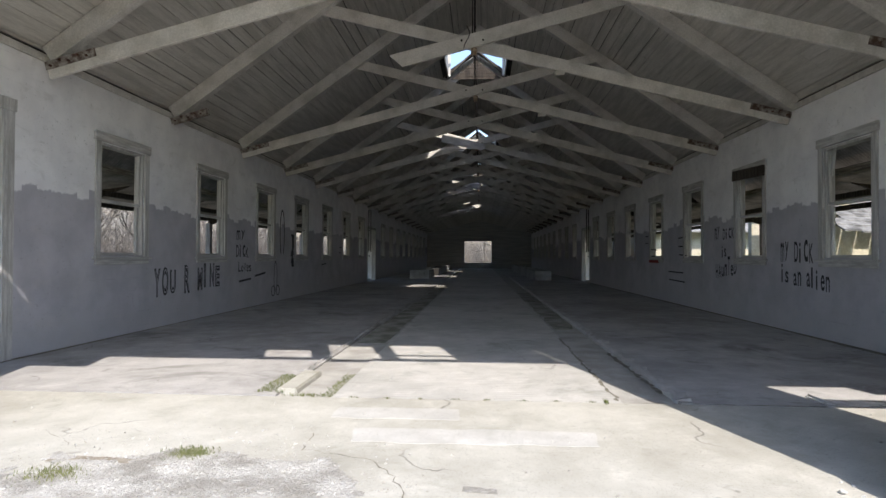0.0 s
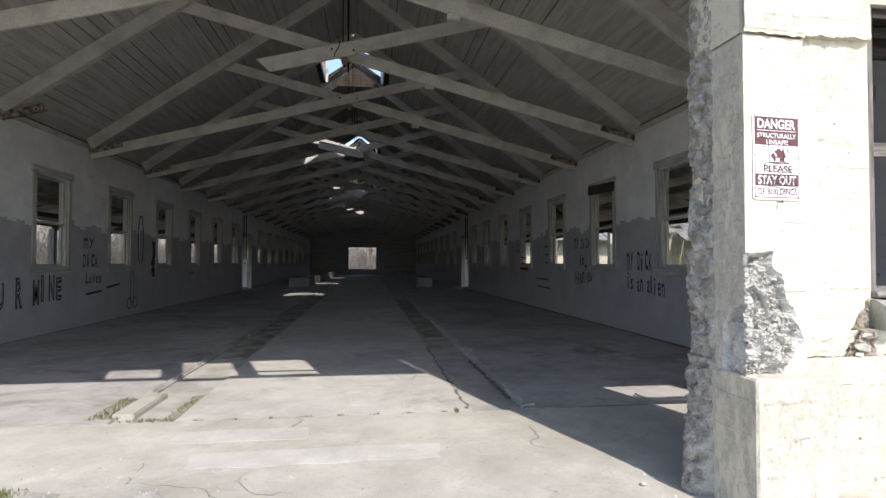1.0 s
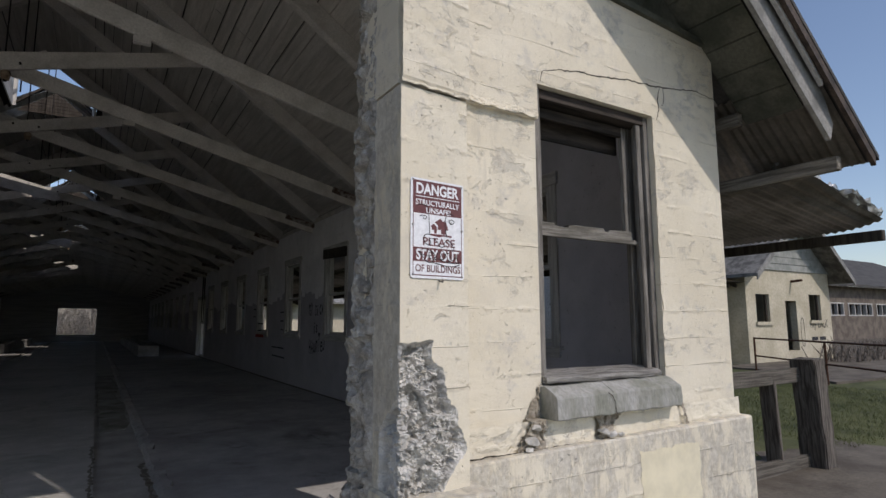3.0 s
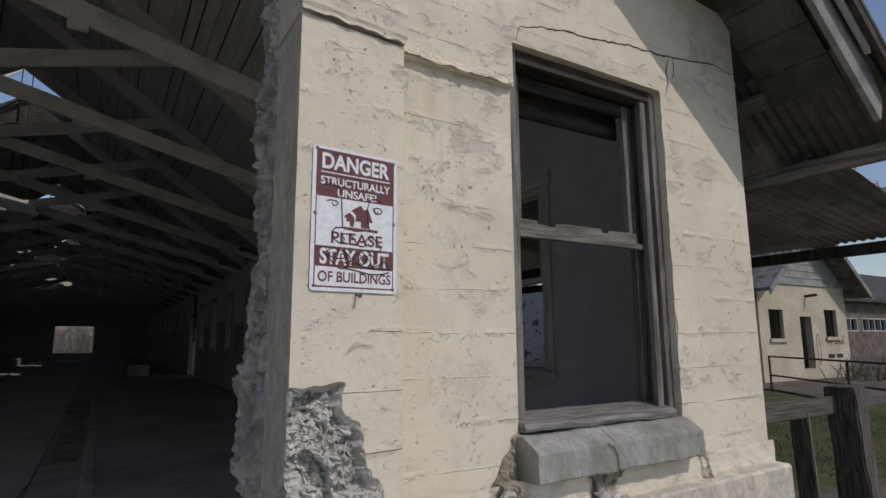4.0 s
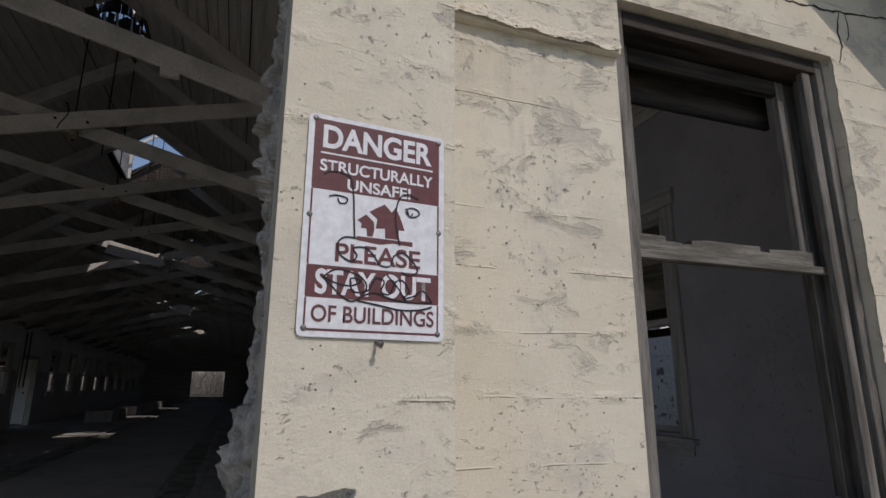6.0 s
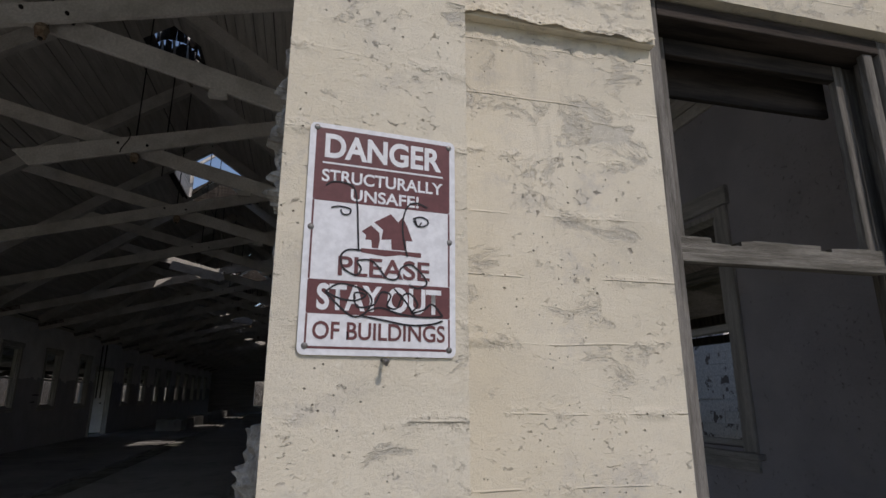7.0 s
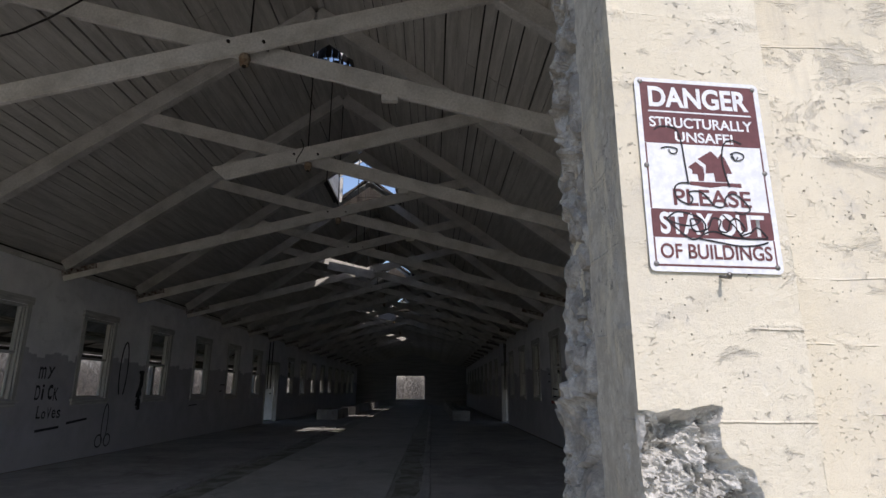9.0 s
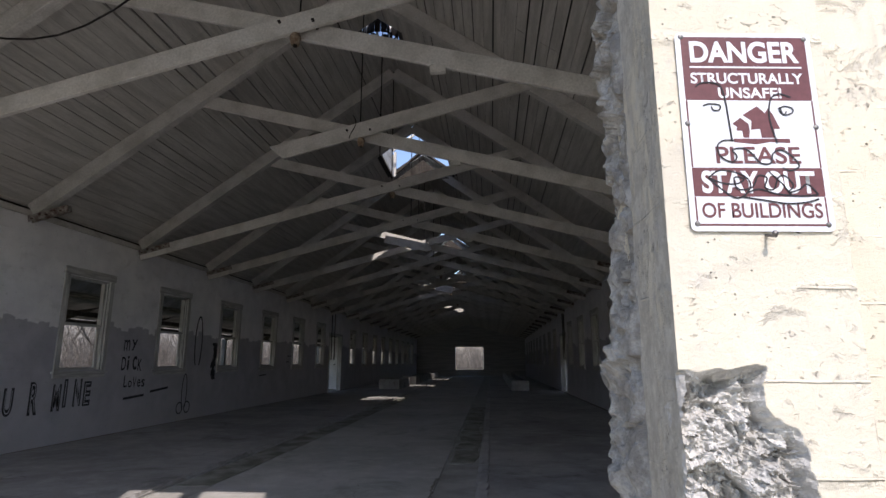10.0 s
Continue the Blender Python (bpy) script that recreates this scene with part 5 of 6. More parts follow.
for pts, w in (([(0.12, 0.287), (0.16, 0.268), (0.24, 0.266), (0.30, 0.285), (0.325, 0.36), (0.335, 0.46), (0.345, 0.565)], 0.0034),
               ([(0.80, 0.338), (0.72, 0.322), (0.66, 0.345), (0.632, 0.41), (0.635, 0.48), (0.665, 0.572)], 0.0034),
               ([(0.36, 0.560), (0.28, 0.562), (0.235, 0.590), (0.25, 0.640), (0.33, 0.668), (0.365, 0.640), (0.34, 0.608), (0.42, 0.600), (0.48, 0.630), (0.53, 0.672), (0.60, 0.672), (0.625, 0.625), (0.69, 0.607), (0.76, 0.640), (0.80, 0.685), (0.74, 0.708), (0.68, 0.695)], 0.0034),
               ([(0.16, 0.385), (0.21, 0.375), (0.28, 0.382), (0.275, 0.405), (0.235, 0.408), (0.22, 0.388)], 0.0030),
               ([(0.70, 0.398), (0.75, 0.385), (0.80, 0.395), (0.80, 0.418), (0.74, 0.430), (0.705, 0.405)], 0.0030),
               ([(0.715, 0.395), (0.735, 0.43), (0.76, 0.41)], 0.0026),
               ([(0.15, 0.745), (0.22, 0.712), (0.30, 0.712), (0.40, 0.735), (0.44, 0.775), (0.40, 0.825), (0.33, 0.842), (0.25, 0.81), (0.15, 0.745)], 0.0034),
               ([(0.15, 0.745), (0.24, 0.770), (0.34, 0.775), (0.40, 0.750), (0.33, 0.745), (0.35, 0.80), (0.45, 0.79), (0.50, 0.735), (0.56, 0.745), (0.54, 0.79), (0.60, 0.80), (0.64, 0.745), (0.69, 0.735), (0.74, 0.78), (0.70, 0.815), (0.78, 0.80), (0.84, 0.775), (0.91, 0.823)], 0.0034),
               ([(0.58, 0.715), (0.66, 0.770), (0.72, 0.83)], 0.0030),
               ([(0.42, 0.815), (0.50, 0.80), (0.62, 0.822), (0.78, 0.832), (0.91, 0.825)], 0.0034),
               ([(0.38, 0.838), (0.52, 0.852), (0.68, 0.868), (0.82, 0.862), (0.91, 0.845)], 0.0036)):
    scribble("stroke", pts, w)
bm = BM()
rod(bm, (sx(0.53), SY - 0.03, SZ0 - 0.016), (sx(0.52), PY + 0.002, SZ0 - 0.006), 0.0035, n=8)
bmesh.ops.create_uvsphere(bm, u_segments=10, v_segments=6, radius=0.0065, matrix=Matrix.Translation((sx(0.53), SY - 0.028, SZ0 - 0.010)))
nail = tagged(part("nail", bm, M["steel"]), "bent rusty nail under the sign", "nail")

# the pier's face, and the sign on it, stand a little askew
for ob in (sign, *sign.children, nail):
    for v in ob.data.vertices:
        v.co.y += TILT * (v.co.x - PX0)


# ---- outside: fence ----
def timber(name, a, b, w, h, mat, parent, label="", bev=0.008, rough=0.0, seed=0):
    bm = BM()
    bar(bm, a, b, w, h)
    soften(bm, bev, 2)
    if rough:
        bmesh.ops.subdivide_edges(bm, edges=[e for e in bm.edges if e.calc_length() > 0.3], cuts=14)
        for v in bm.verts:
            v.co += rough * noise.noise_vector(v.co * 5 + Vector((seed, 0, 0)))
    return part(name, bm, M[mat], parent, label)


fence = empty("fence", (7.0, 4.9, -0.12), "weathered grey wooden fence with a thick split corner post", "fence")
timber("fence_post", (7.80, 5.0, -0.14), (7.72, 5.0, 1.0), 0.26, 0.22, "fencewood", fence, "thick split grey corner post", 0.012, 0.016, 2)
timber("fence_post", (7.17, 5.11, -0.10), (7.12, 5.11, 0.80), 0.16, 0.05, "fencewood", fence)
timber("top_rail", (5.45, 5.06, 0.83), (7.62, 5.06, 0.83), 0.045, 0.155, "fencewood_x", fence)
timber("bottom_rail", (5.45, 5.05, -0.06), (7.70, 5.05, -0.10), 0.05, 0.22, "fencewood_x", fence)
timber("stub_post", (8.05, 5.1, -0.14), (8.04, 5.1, 0.12), 0.10, 0.10, "fencewood", fence)


# ---- shed with a gable front ----
def gable_shed(name, x0, x1, y, depth, eave, ridge, label):
    s = empty(name, ((x0 + x1) / 2, y, 0), label, "shed")
    xm = (x0 + x1) / 2
    holes = [(x0 + 0.62, x0 + 1.52, 1.40, 2.42), (x0 + 2.62, x0 + 3.42, 0.30, 2.20), (x0 + 4.42, x0 + 5.32, 1.45, 2.48)]
    bm = BM()
    x = x0
    for a, b, lo, hi in holes:
        box(bm, x, a, y, y + 0.25, -0.2, eave)
        box(bm, a, b, y, y + 0.25, -0.2, lo)
        box(bm, a, b, y, y + 0.25, hi, eave)
        x = b
    box(bm, x, x1, y, y + 0.25, -0.2, eave)
    bmesh.ops.remove_doubles(bm, verts=bm.verts, dist=0.0005)
    part("front_wall", bm, M["shedwall"], s)
    bm = BM()
    box(bm, x0, x0 + 0.25, y + 0.251, y + depth, -0.2, eave)
    part("side_wall", bm, M["shedwall"], s)
    bm = BM()
    box(bm, x1 - 0.25, x1, y + 0.251, y + depth, -0.2, eave)
    part("side_wall", bm, M["shedwall"], s)
    # back wall coloured near black for the shade seen through the openings
    bm = BM()
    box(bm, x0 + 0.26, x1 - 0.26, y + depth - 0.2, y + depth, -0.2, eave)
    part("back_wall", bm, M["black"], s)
    n = 9
    for k in range(n):
        za, zb = eave + (ridge - eave) * k / n, eave + (ridge - eave) * (k + 1) / n
        ha, hb = (xm - x0) * (1 - k / n), (xm - x0) * (1 - (k + 1) / n)
        bm = BM()
        prism(bm, [(xm - ha, za), (xm + ha, za), (xm + hb, zb), (xm - hb, zb)], y - 0.03, y + 0.02 - 0.0 * k)
        for v in bm.verts:
            if v.co.y < y and v.co.z < za + 0.01:
                v.co.y -= 0.025
        part("gable_siding", bm, M["siding"], s)
    for side in (-1, 1):
        bm = BM()
        e = 0.55
        slope = (ridge - eave) / (xm - x0)
        a = (xm, ridge + 0.05)
        b = (xm + side * (xm - x0 + e), eave - slope * e + 0.05)
        prism(bm, [a, b, (b[0], b[1] + 0.12), (a[0], a[1] + 0.12)], y - 0.75, y + depth + 0.3)
        part("roof", bm, M["shingle"], s)
        bm = BM()
        prism(bm, [(a[0], a[1] - 0.12), (b[0], b[1] - 0.12), (b[0], b[1] + 0.10), (a[0], a[1] + 0.10)], y - 0.80, y - 0.755)
        part("barge_board", bm, M["barge"], s)
    for i, (a, b, lo, hi) in enumerate(holes):
        if i == 1:
            bm = BM()
            box(bm, a - 0.02, a + 0.06, y + 0.08, y + 0.2, lo, hi - 0.002)
            part("door_frame", bm, M["darkwood"], s)
            continue
        bm = BM()
        box(bm, a - 0.10, b + 0.10, y - 0.08, y + 0.2, lo - 0.12, lo - 0.002)
        w = part("window_sill", bm, M["shedwall"], s)
        for p, q in ((a, a + 0.07), (b - 0.07, b)):
            bm = BM()
            box(bm, p, q, y + 0.10, y + 0.18, lo + 0.001, hi - 0.001)
            part("window_frame", bm, M["darkwood"], s)
    bm = BM()
    bar(bm, (xm + 0.1, y - 0.02, 2.95), (xm + 0.1, y - 0.42, 2.98), 0.09, 0.09)
    bar(bm, (xm + 0.1, y - 0.03, 2.60), (xm + 0.1, y - 0.03, 2.93), 0.05, 0.05)
    part("light_bracket", bm, M["rust"], s)
    return s


shed = gable_shed("gable_shed", 21.1, 27.2, 13.4, 7.0, 3.35, 5.75, "cream rendered shed with grey-green boarded gable and dark openings")


def on_shed(x0, z0):
    return lambda a, b, d: (x0 + a, 13.395 - d, z0 + b)


letters("graffiti", "my DicK", M["spray"], shed, on_shed(25.46, 1.05), 1.42, 0.44, 0.0)
pts = [(24.85 + 0.13 * math.cos(a) * (1 + 0.6 * abs(math.sin(a)) ** 6), 1.0 + 0.55 * math.sin(a)) for a in [6.2832 * i / 24 for i in range(25)]]
ribbon("graffiti_loop", pts, 0.035, M["spray"], shed, "xz", 13.393)
for k in range(2):
    bm = BM()
    box(bm, 25.5 + 0.62 * k, 25.98 + 0.62 * k, 13.39, 13.398, 0.66, 0.80)
    part("graffiti_bar", bm, M["spray"], shed)

# low dark lean-to roof wreck beside the shed
wreck = empty("collapsed_roof", (20.0, 14.5, 2.6), "collapsed dark timber roof of a neighbouring shed", "roof wreck")
rng = random.Random(31)
for k in range(7):
    timber("rotten_rafter", (18.2 + 0.45 * k, 13.6, 2.75 + rng.uniform(-0.1, 0.1)), (18.3 + 0.45 * k, 17.0, 3.9), 0.08, 0.14, "darkwood", wreck)
for k in range(5):
    timber("rotten_board", (17.6, 13.5 + 0.25 * k, 2.82 + 0.1 * k), (21.2, 13.5 + 0.25 * k, 2.78 + 0.1 * k + rng.uniform(-0.1, 0.1)), 0.2, 0.03, "darkwood", wreck)
bm = BM()
box(bm, 18.0, 21.0, 14.2, 14.45, -0.2, 2.7)
part("back_wall", bm, M["shedwall"], wreck)

# pipe railing before the shed
rail = empty("pipe_railing", (16.3, 8.7, 0), "dark rusty pipe railing with two bars", "railing")
R0, RD = Vector((18.48, 11.71, 0)), Vector((-2.15, -2.95, 0))
for zz in (0.37, 0.90):
    bm = BM()
    rod(bm, R0 + Vector((0, 0, zz)), R0 + RD * 3.2 + Vector((0, 0, zz)), 0.024, n=8)
    part("rail_bar", bm, M["rust"], rail)
for k in range(4):
    bm = BM()
    rod(bm, R0 + RD * k + Vector((0, 0, -0.13)), R0 + RD * k + Vector((0, 0, 0.92)), 0.03, n=8)
    part("rail_post", bm, M["rust"], rail)
bm = BM()
prism(bm, [(18.9, 11.9), (16.6, 8.7), (22.0, 8.4), (60.0, 9.5), (60.0, 23.9), (32.0, 23.9), (28.0, 13.3), (19.0, 13.3)], -0.2, -0.06, "xy")
setting("walk_slab", bm, M["dirt"], "dusty yard beside the shed", "ground")

# long low building beyond
lb = empty("long_building", (50, 30, 0), "long low brown building with a row of windows", "building")
bm = BM()
box(bm, 33.0, 80.0, 24.0, 24.3, -0.2, 1.9)
box(bm, 33.0, 80.0, 24.0, 24.3, 2.9, 4.3)
part("wall", bm, M["brownwall"], lb)
bm = BM()
prism(bm, [(23.2, 4.2), (32.0, 8.2), (40.8, 4.2), (40.8, 4.4), (32.0, 8.4), (23.2, 4.4)], 32.5, 80.5, "yz")
part("roof", bm, M["roofing"], lb)
# added sheet behind the windows, painted as the shade of the rooms
bm = BM()
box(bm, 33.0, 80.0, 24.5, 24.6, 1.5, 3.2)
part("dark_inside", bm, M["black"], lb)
for k in range(9):
    xx = 33.6 + 5.1 * k
    for q in range(5):
        bm = BM()
        box(bm, xx + 1.05 * q, xx + 1.05 * q + 0.10, 23.96, 24.2, 1.9, 2.9)
        part("mullion", bm, M["palewood"], lb)
    for z0_ in (1.86, 2.84):
        bm = BM()
        box(bm, xx - 0.05, xx + 4.35, 23.95, 24.1, z0_, z0_ + 0.10)
        part("window_rail", bm, M["palewood"], lb)
    bm = BM()
    box(bm, xx + 4.32, xx + 5.08, 23.99, 24.25, 1.9, 2.9)
    part("pier_panel", bm, M["brownwall"], lb)

# cream building with a pale steel roof, and a sagging shingle porch, beyond the long wall
cb = empty("cream_building", (22, 31, 0), "cream building under a pale corrugated roof", "building")
bm = BM()
box(bm, 8.6, 30.0, 33.0, 33.3, -0.2, 2.6)
part("wall", bm, M["shedwall"], cb)
bm = BM()
box(bm, 8.6, 8.9, 33.31, 45.0, -0.2, 2.6)
part("side_wall", bm, M["shedwall"], cb)
bm = BM()
prism(bm, [(32.2, 2.5), (39.0, 5.4), (39.0, 5.5), (32.2, 2.6)], 8.0, 30.5, "yz")
part("roof", bm, M["barge"], cb)
for k in range(30):
    bm = BM()
    xx = 8.1 + 0.75 * k
    prism(bm, [(32.2, 2.6), (39.0, 5.5), (39.0, 5.56), (32.2, 2.66)], xx, xx + 0.05, "yz")
    part("roof_rib", bm, M["barge"], cb)
# windows are flat near-black panes, the shade inside painted on
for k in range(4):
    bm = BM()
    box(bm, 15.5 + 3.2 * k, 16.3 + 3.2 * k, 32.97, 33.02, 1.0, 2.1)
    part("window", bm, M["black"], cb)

po = empty("shingle_porch", (13, 21, 0), "sagging shingle porch roof on thin posts", "porch")
rng = random.Random(44)
for i in range(14):
    for j in range(7):
        if rng.random() < 0.08:
            continue
        f = j / 7
        xx = 9.5 + 0.5 * i
        sag = -0.25 * math.sin(math.pi * (xx - 9.5) / 7.0)
        bm = BM()
        z0_, y0_ = 2.05 + 1.3 * f + sag, 18.2 + 2.6 * f
        prism(bm, [(y0_, z0_), (y0_ + 0.5, z0_ + 0.23), (y0_ + 0.5, z0_ + 0.26), (y0_, z0_ + 0.05)], xx, xx + 0.47, "yz")
        part("shingle", bm, M["shingle"], po)
for k in range(4):
    timber("porch_post", (9.7 + 2.15 * k, 18.4, -0.15), (9.7 + 2.15 * k, 18.4, 1.95), 0.12, 0.12, "greywood", po)
bm = BM()
box(bm, 9.3, 16.9, 21.2, 21.45, -0.2, 3.2)
part("back_wall", bm, M["shedwall"], po)

# flaking block wall seen through the front window and the window behind it
bw = empty("block_ruin", (9.6, 11.2, 0), "ruined white block wall with flaking paint", "ruined wall")
rng = random.Random(9)
mesh_block = None
bm = BM()
box(bm, 9.45, 9.75, 8.9, 14.8, -0.14, 0.45)
part("footing", bm, M["grass"], bw, "grass-grown footing of the wall")
for row in range(12):
    for col in range(14):
        top_cut = 10 + 0.8 * math.sin(col * 1.1)
        if row > top_cut:
            continue
        if mesh_block is None:
            bm = BM()
            box(bm, -0.10, 0.10, 0.001, 0.399, 0.001, 0.199)
            mesh_block = mesh_of("block", bm, M["whiteblock"])
        ob = new("block", mesh_block)
        ob.parent = bw
        ob.matrix_parent_inverse = bw.matrix_world.inverted()
        ob.location = (9.6 + rng.uniform(-0.006, 0.006), 8.9 + 0.4 * col + (0.2 if row % 2 else 0), 0.45 + 0.2 * row)

# ---- trees ----
def bare_tree(name, at, height, seed, label, spread=0.6, depth=5, mat="bark"):
    r = random.Random(seed)
    t = empty(name, at, label, "tree", "bare trees")
    trunk, crown = BM(), BM()

    def grow(p, d, length, rad, level):
        q = p + d * length
        rod(trunk if level == 0 else crown, p, q, rad, rad * 0.68, 6 if level < 2 else 4 if level < 4 else 3)
        if level == depth:
            return
        for k in range(2 if level == 0 else r.choice((2, 3, 3))):
            nd = (d + Vector((r.gauss(0, spread), r.gauss(0, spread), r.gauss(0.12, spread * 0.6)))).normalized()
            start = p + d * length * (1.0 if k == 0 else r.uniform(0.45, 1.0))
            grow(start, nd, length * r.uniform(0.62, 0.86), rad * 0.6, level + 1)

    grow(Vector(at) - Vector((0, 0, 0.1)), Vector((r.gauss(0, 0.08), r.gauss(0, 0.08), 1)).normalized(), height * 0.30, height * 0.018, 0)
    part("trunk", trunk, M[mat], t)
    part("crown", crown, M[mat], t)
    return t


rng = random.Random(77)
LABEL = "bare leafless tree with fine grey-brown twigs"
for k in range(26):
    bare_tree("bare_tree", (-17 - rng.uniform(0, 16), 14 + 2.5 * k + rng.uniform(-1.5, 1.5), -0.12), rng.uniform(6, 10), 100 + k, LABEL)
for k in range(10):
    bare_tree("bare_tree", (rng.uniform(-9, 11), 92 + rng.uniform(0, 25), -0.12), rng.uniform(8, 12), 200 + k, LABEL)
for k in range(3):
    bare_tree("poplar_tree", (88 + 5 * k, 58 + 2 * k, -0.12), 20, 300 + k, "tall narrow leafless poplar far beyond the roofs", 0.16, 6)

# brushy banks far off
for name, x0, x1, y0, y1, h, seed in (("bank_left", -75, -38, -20, 160, 8.5, 1), ("bank_back", -60, 70, 122, 165, 9.0, 2), ("bank_right", 95, 125, -60, 150, 5.0, 3)):
    bm = BM()
    nx, ny = 26, 60
    g = [[None] * (ny + 1) for _ in range(nx + 1)]
    for i in range(nx + 1):
        for j in range(ny + 1):
            xx, yy = x0 + (x1 - x0) * i / nx, y0 + (y1 - y0) * j / ny
            e = min(i, nx - i, j, ny - j) / 4
            zz = -0.3 + h * min(1.0, e) * (0.75 + 0.5 * noise.noise(Vector((xx * 0.09, yy * 0.09, seed))) + 0.25 * noise.noise(Vector((xx * 0.5, yy * 0.5, seed))))
            g[i][j] = bm.verts.new((xx, yy, zz))
    for i in range(nx):
        for j in range(ny):
            bm.faces.new((g[i][j], g[i + 1][j], g[i + 1][j + 1], g[i][j + 1]))
    setting(name, bm, M["brush"], "brown winter brush on a far bank", "brush")

# thickets of thin stems in front of the banks
def thicket(name, x0, x1, y0, y1, count, h, seed, label):
    r = random.Random(seed)
    bm = BM()
    for _ in range(count):
        p = Vector((r.uniform(x0, x1), r.uniform(y0, y1), -0.15))
        lean = Vector((r.gauss(0, 0.25), r.gauss(0, 0.25), 1)).normalized()
        top = h * r.uniform(0.5, 1.1)
        rod(bm, p, p + lean * top, 0.03, 0.008, 3)
        for _ in range(3):
            q = p + lean * top * r.uniform(0.3, 0.9)
            d = (lean + Vector((r.gauss(0, 0.7), r.gauss(0, 0.7), 0.3))).normalized()
            rod(bm, q, q + d * top * 0.35, 0.014, 0.005, 3)
    return tagged(part(name, bm, M["bark"]), label, "thicket", "", "stuff")


thicket("brushwood", 24, 34, 11.5, 13.0, 260, 0.8, 7, "low dry brushwood in the yard")
thicket("thicket", -34, -16, 4, 90, 3600, 3.6, 5, "thicket of bare pale stems beyond the field")
thicket("thicket", -14, 16, 90, 120, 1400, 4.2, 6, "thicket of bare pale stems behind the barn")


# ---- grass ----
def tufts(name, spots, label, seed):
    """Blades of grass scattered over spots (x0, x1, y0, y1, z, count, height)."""
    r = random.Random(seed)
    verts, faces = [], []
    for x0, x1, y0, y1, z, count, h in spots:
        for _ in range(count):
            x, y, a = r.gauss((x0 + x1) / 2, (x1 - x0) / 3.6), r.gauss((y0 + y1) / 2, (y1 - y0) / 3.6), r.uniform(0, 6.283)
            if x1 - x0 > 1.5 or y1 - y0 > 0.6:
                x, y = r.uniform(x0, x1), r.uniform(y0, y1)
            hh, w = h * r.uniform(0.4, 1.2), 0.002 + 0.045 * h * r.uniform(0.3, 1)
            dx, dy = math.cos(a) * w, math.sin(a) * w
            lx, ly = r.gauss(0, 0.35) * hh, r.gauss(0, 0.35) * hh
            i = len(verts)
            verts += [(x - dx, y - dy, z), (x + dx, y + dy, z), (x + lx * 0.5 + dx * 0.6, y + ly * 0.5 + dy * 0.6, z + hh * 0.6), (x + lx, y + ly, z + hh)]
            faces += [(i, i + 1, i + 2), (i, i + 2, i + 3)]
    me = bpy.data.meshes.new(name)
    me.from_pydata(verts, [], faces)
    me.materials.append(M["blade"])
    return tagged(new(name, me), label, "grass", "", "stuff")


tufts("weeds", [(-1.95, -1.70, 6.05, 6.75, 0.0, 900, 0.028), (-1.36, -1.24, 6.0, 6.9, -0.02, 420, 0.026), (-1.70, -1.30, 6.0, 6.10, -0.02, 240, 0.025),
                (-1.85, -1.62, 4.47, 4.66, -0.004, 600, 0.026), (-2.45, -2.15, 4.10, 4.30, -0.004, 500, 0.024), (1.0, 1.03, 5.9, 6.0, 0, 60, 0.03)]
      + [(-1.1 + 0.28 * k, -1.02 + 0.28 * k, 5.94, 5.97, -0.004, 26, 0.018) for k in range(8)], "low green weeds growing from cracks in the concrete", 1)
tufts("verge_grass", [(4.5, 5.6, 3.85, 4.25, -0.12, 3600, 0.07), (4.64, 5.9, 3.3, 3.9, -0.12, 2600, 0.05), (9.0, 16.0, 5.2, 10.0, -0.12, 26000, 0.05), (5.6, 9.0, 6.0, 12.0, -0.12, 12000, 0.05), (6.0, 7.0, 5.2, 5.6, -0.12, 500, 0.06)], "ragged green grass beside the barn", 2)
bm = BM()
N = 40
edge_pts = [(9.4 + 0.5 * noise.noise(Vector((i * 0.3, 1, 0))), 1.5 + 4.1 * i / N) for i in range(N + 1)] + [(9.4 - 4.7 * i / N, 5.6 + 0.35 * noise.noise(Vector((i * 0.35, 2, 0)))) for i in range(1, N)]
prism(bm, [(4.64, 1.5)] + edge_pts + [(4.64, 5.5)], -0.3, -0.113, "xy")
setting("dirt_strip", bm, M["dirt"], "bare trodden dirt beside the plinth", "ground")


# ---- floor details ----
def patch(name, x0, x1, y0, y1, z, mat, label, rag=0.03, seed=0):
    """A thin ragged slab of another surface."""
    bm = BM()
    pts = []
    n = 14
    for i in range(n):
        pts.append((x0 + (x1 - x0) * i / n, y0))
    for i in range(n):
        pts.append((x1, y0 + (y1 - y0) * i / n))
    for i in range(n):
        pts.append((x1 - (x1 - x0) * i / n, y1))
    for i in range(n):
        pts.append((x0, y1 - (y1 - y0) * i / n))
    pts = [(x + rag * noise.noise(Vector((x * 4, y * 4, seed))), y + rag * noise.noise(Vector((x * 4, y * 4, seed + 7)))) for x, y in pts]
    prism(bm, pts, z - 0.05, z, "xy")
    return tagged(part(name, bm, M[mat]), label, "floor patch", "", "structure")


M["pale"] = slab("pale_patch_concrete", (0.42, 0.408, 0.375), (0.54, 0.53, 0.495), 0.2, stain=0.4)
M["floorcrack"] = simple("dirt_in_floor_crack", (0.13, 0.12, 0.095), (0.28, 0.26, 0.21), 20.0)
M["asphalt"] = simple("broken_asphalt", (0.30, 0.285, 0.25), (0.52, 0.505, 0.465), 4.0, 0.95, 60, 0.9, dist=0.02)
M["moss"] = simple("mossy_dirt", (0.19, 0.19, 0.15), (0.42, 0.41, 0.36), 2.6, 0.95, 50, 0.7)
patch("pale_patch", -0.84, 0.75, 4.86, 5.16, -0.0028, "pale", "pale repaired strip in the apron", 0.045, 2)
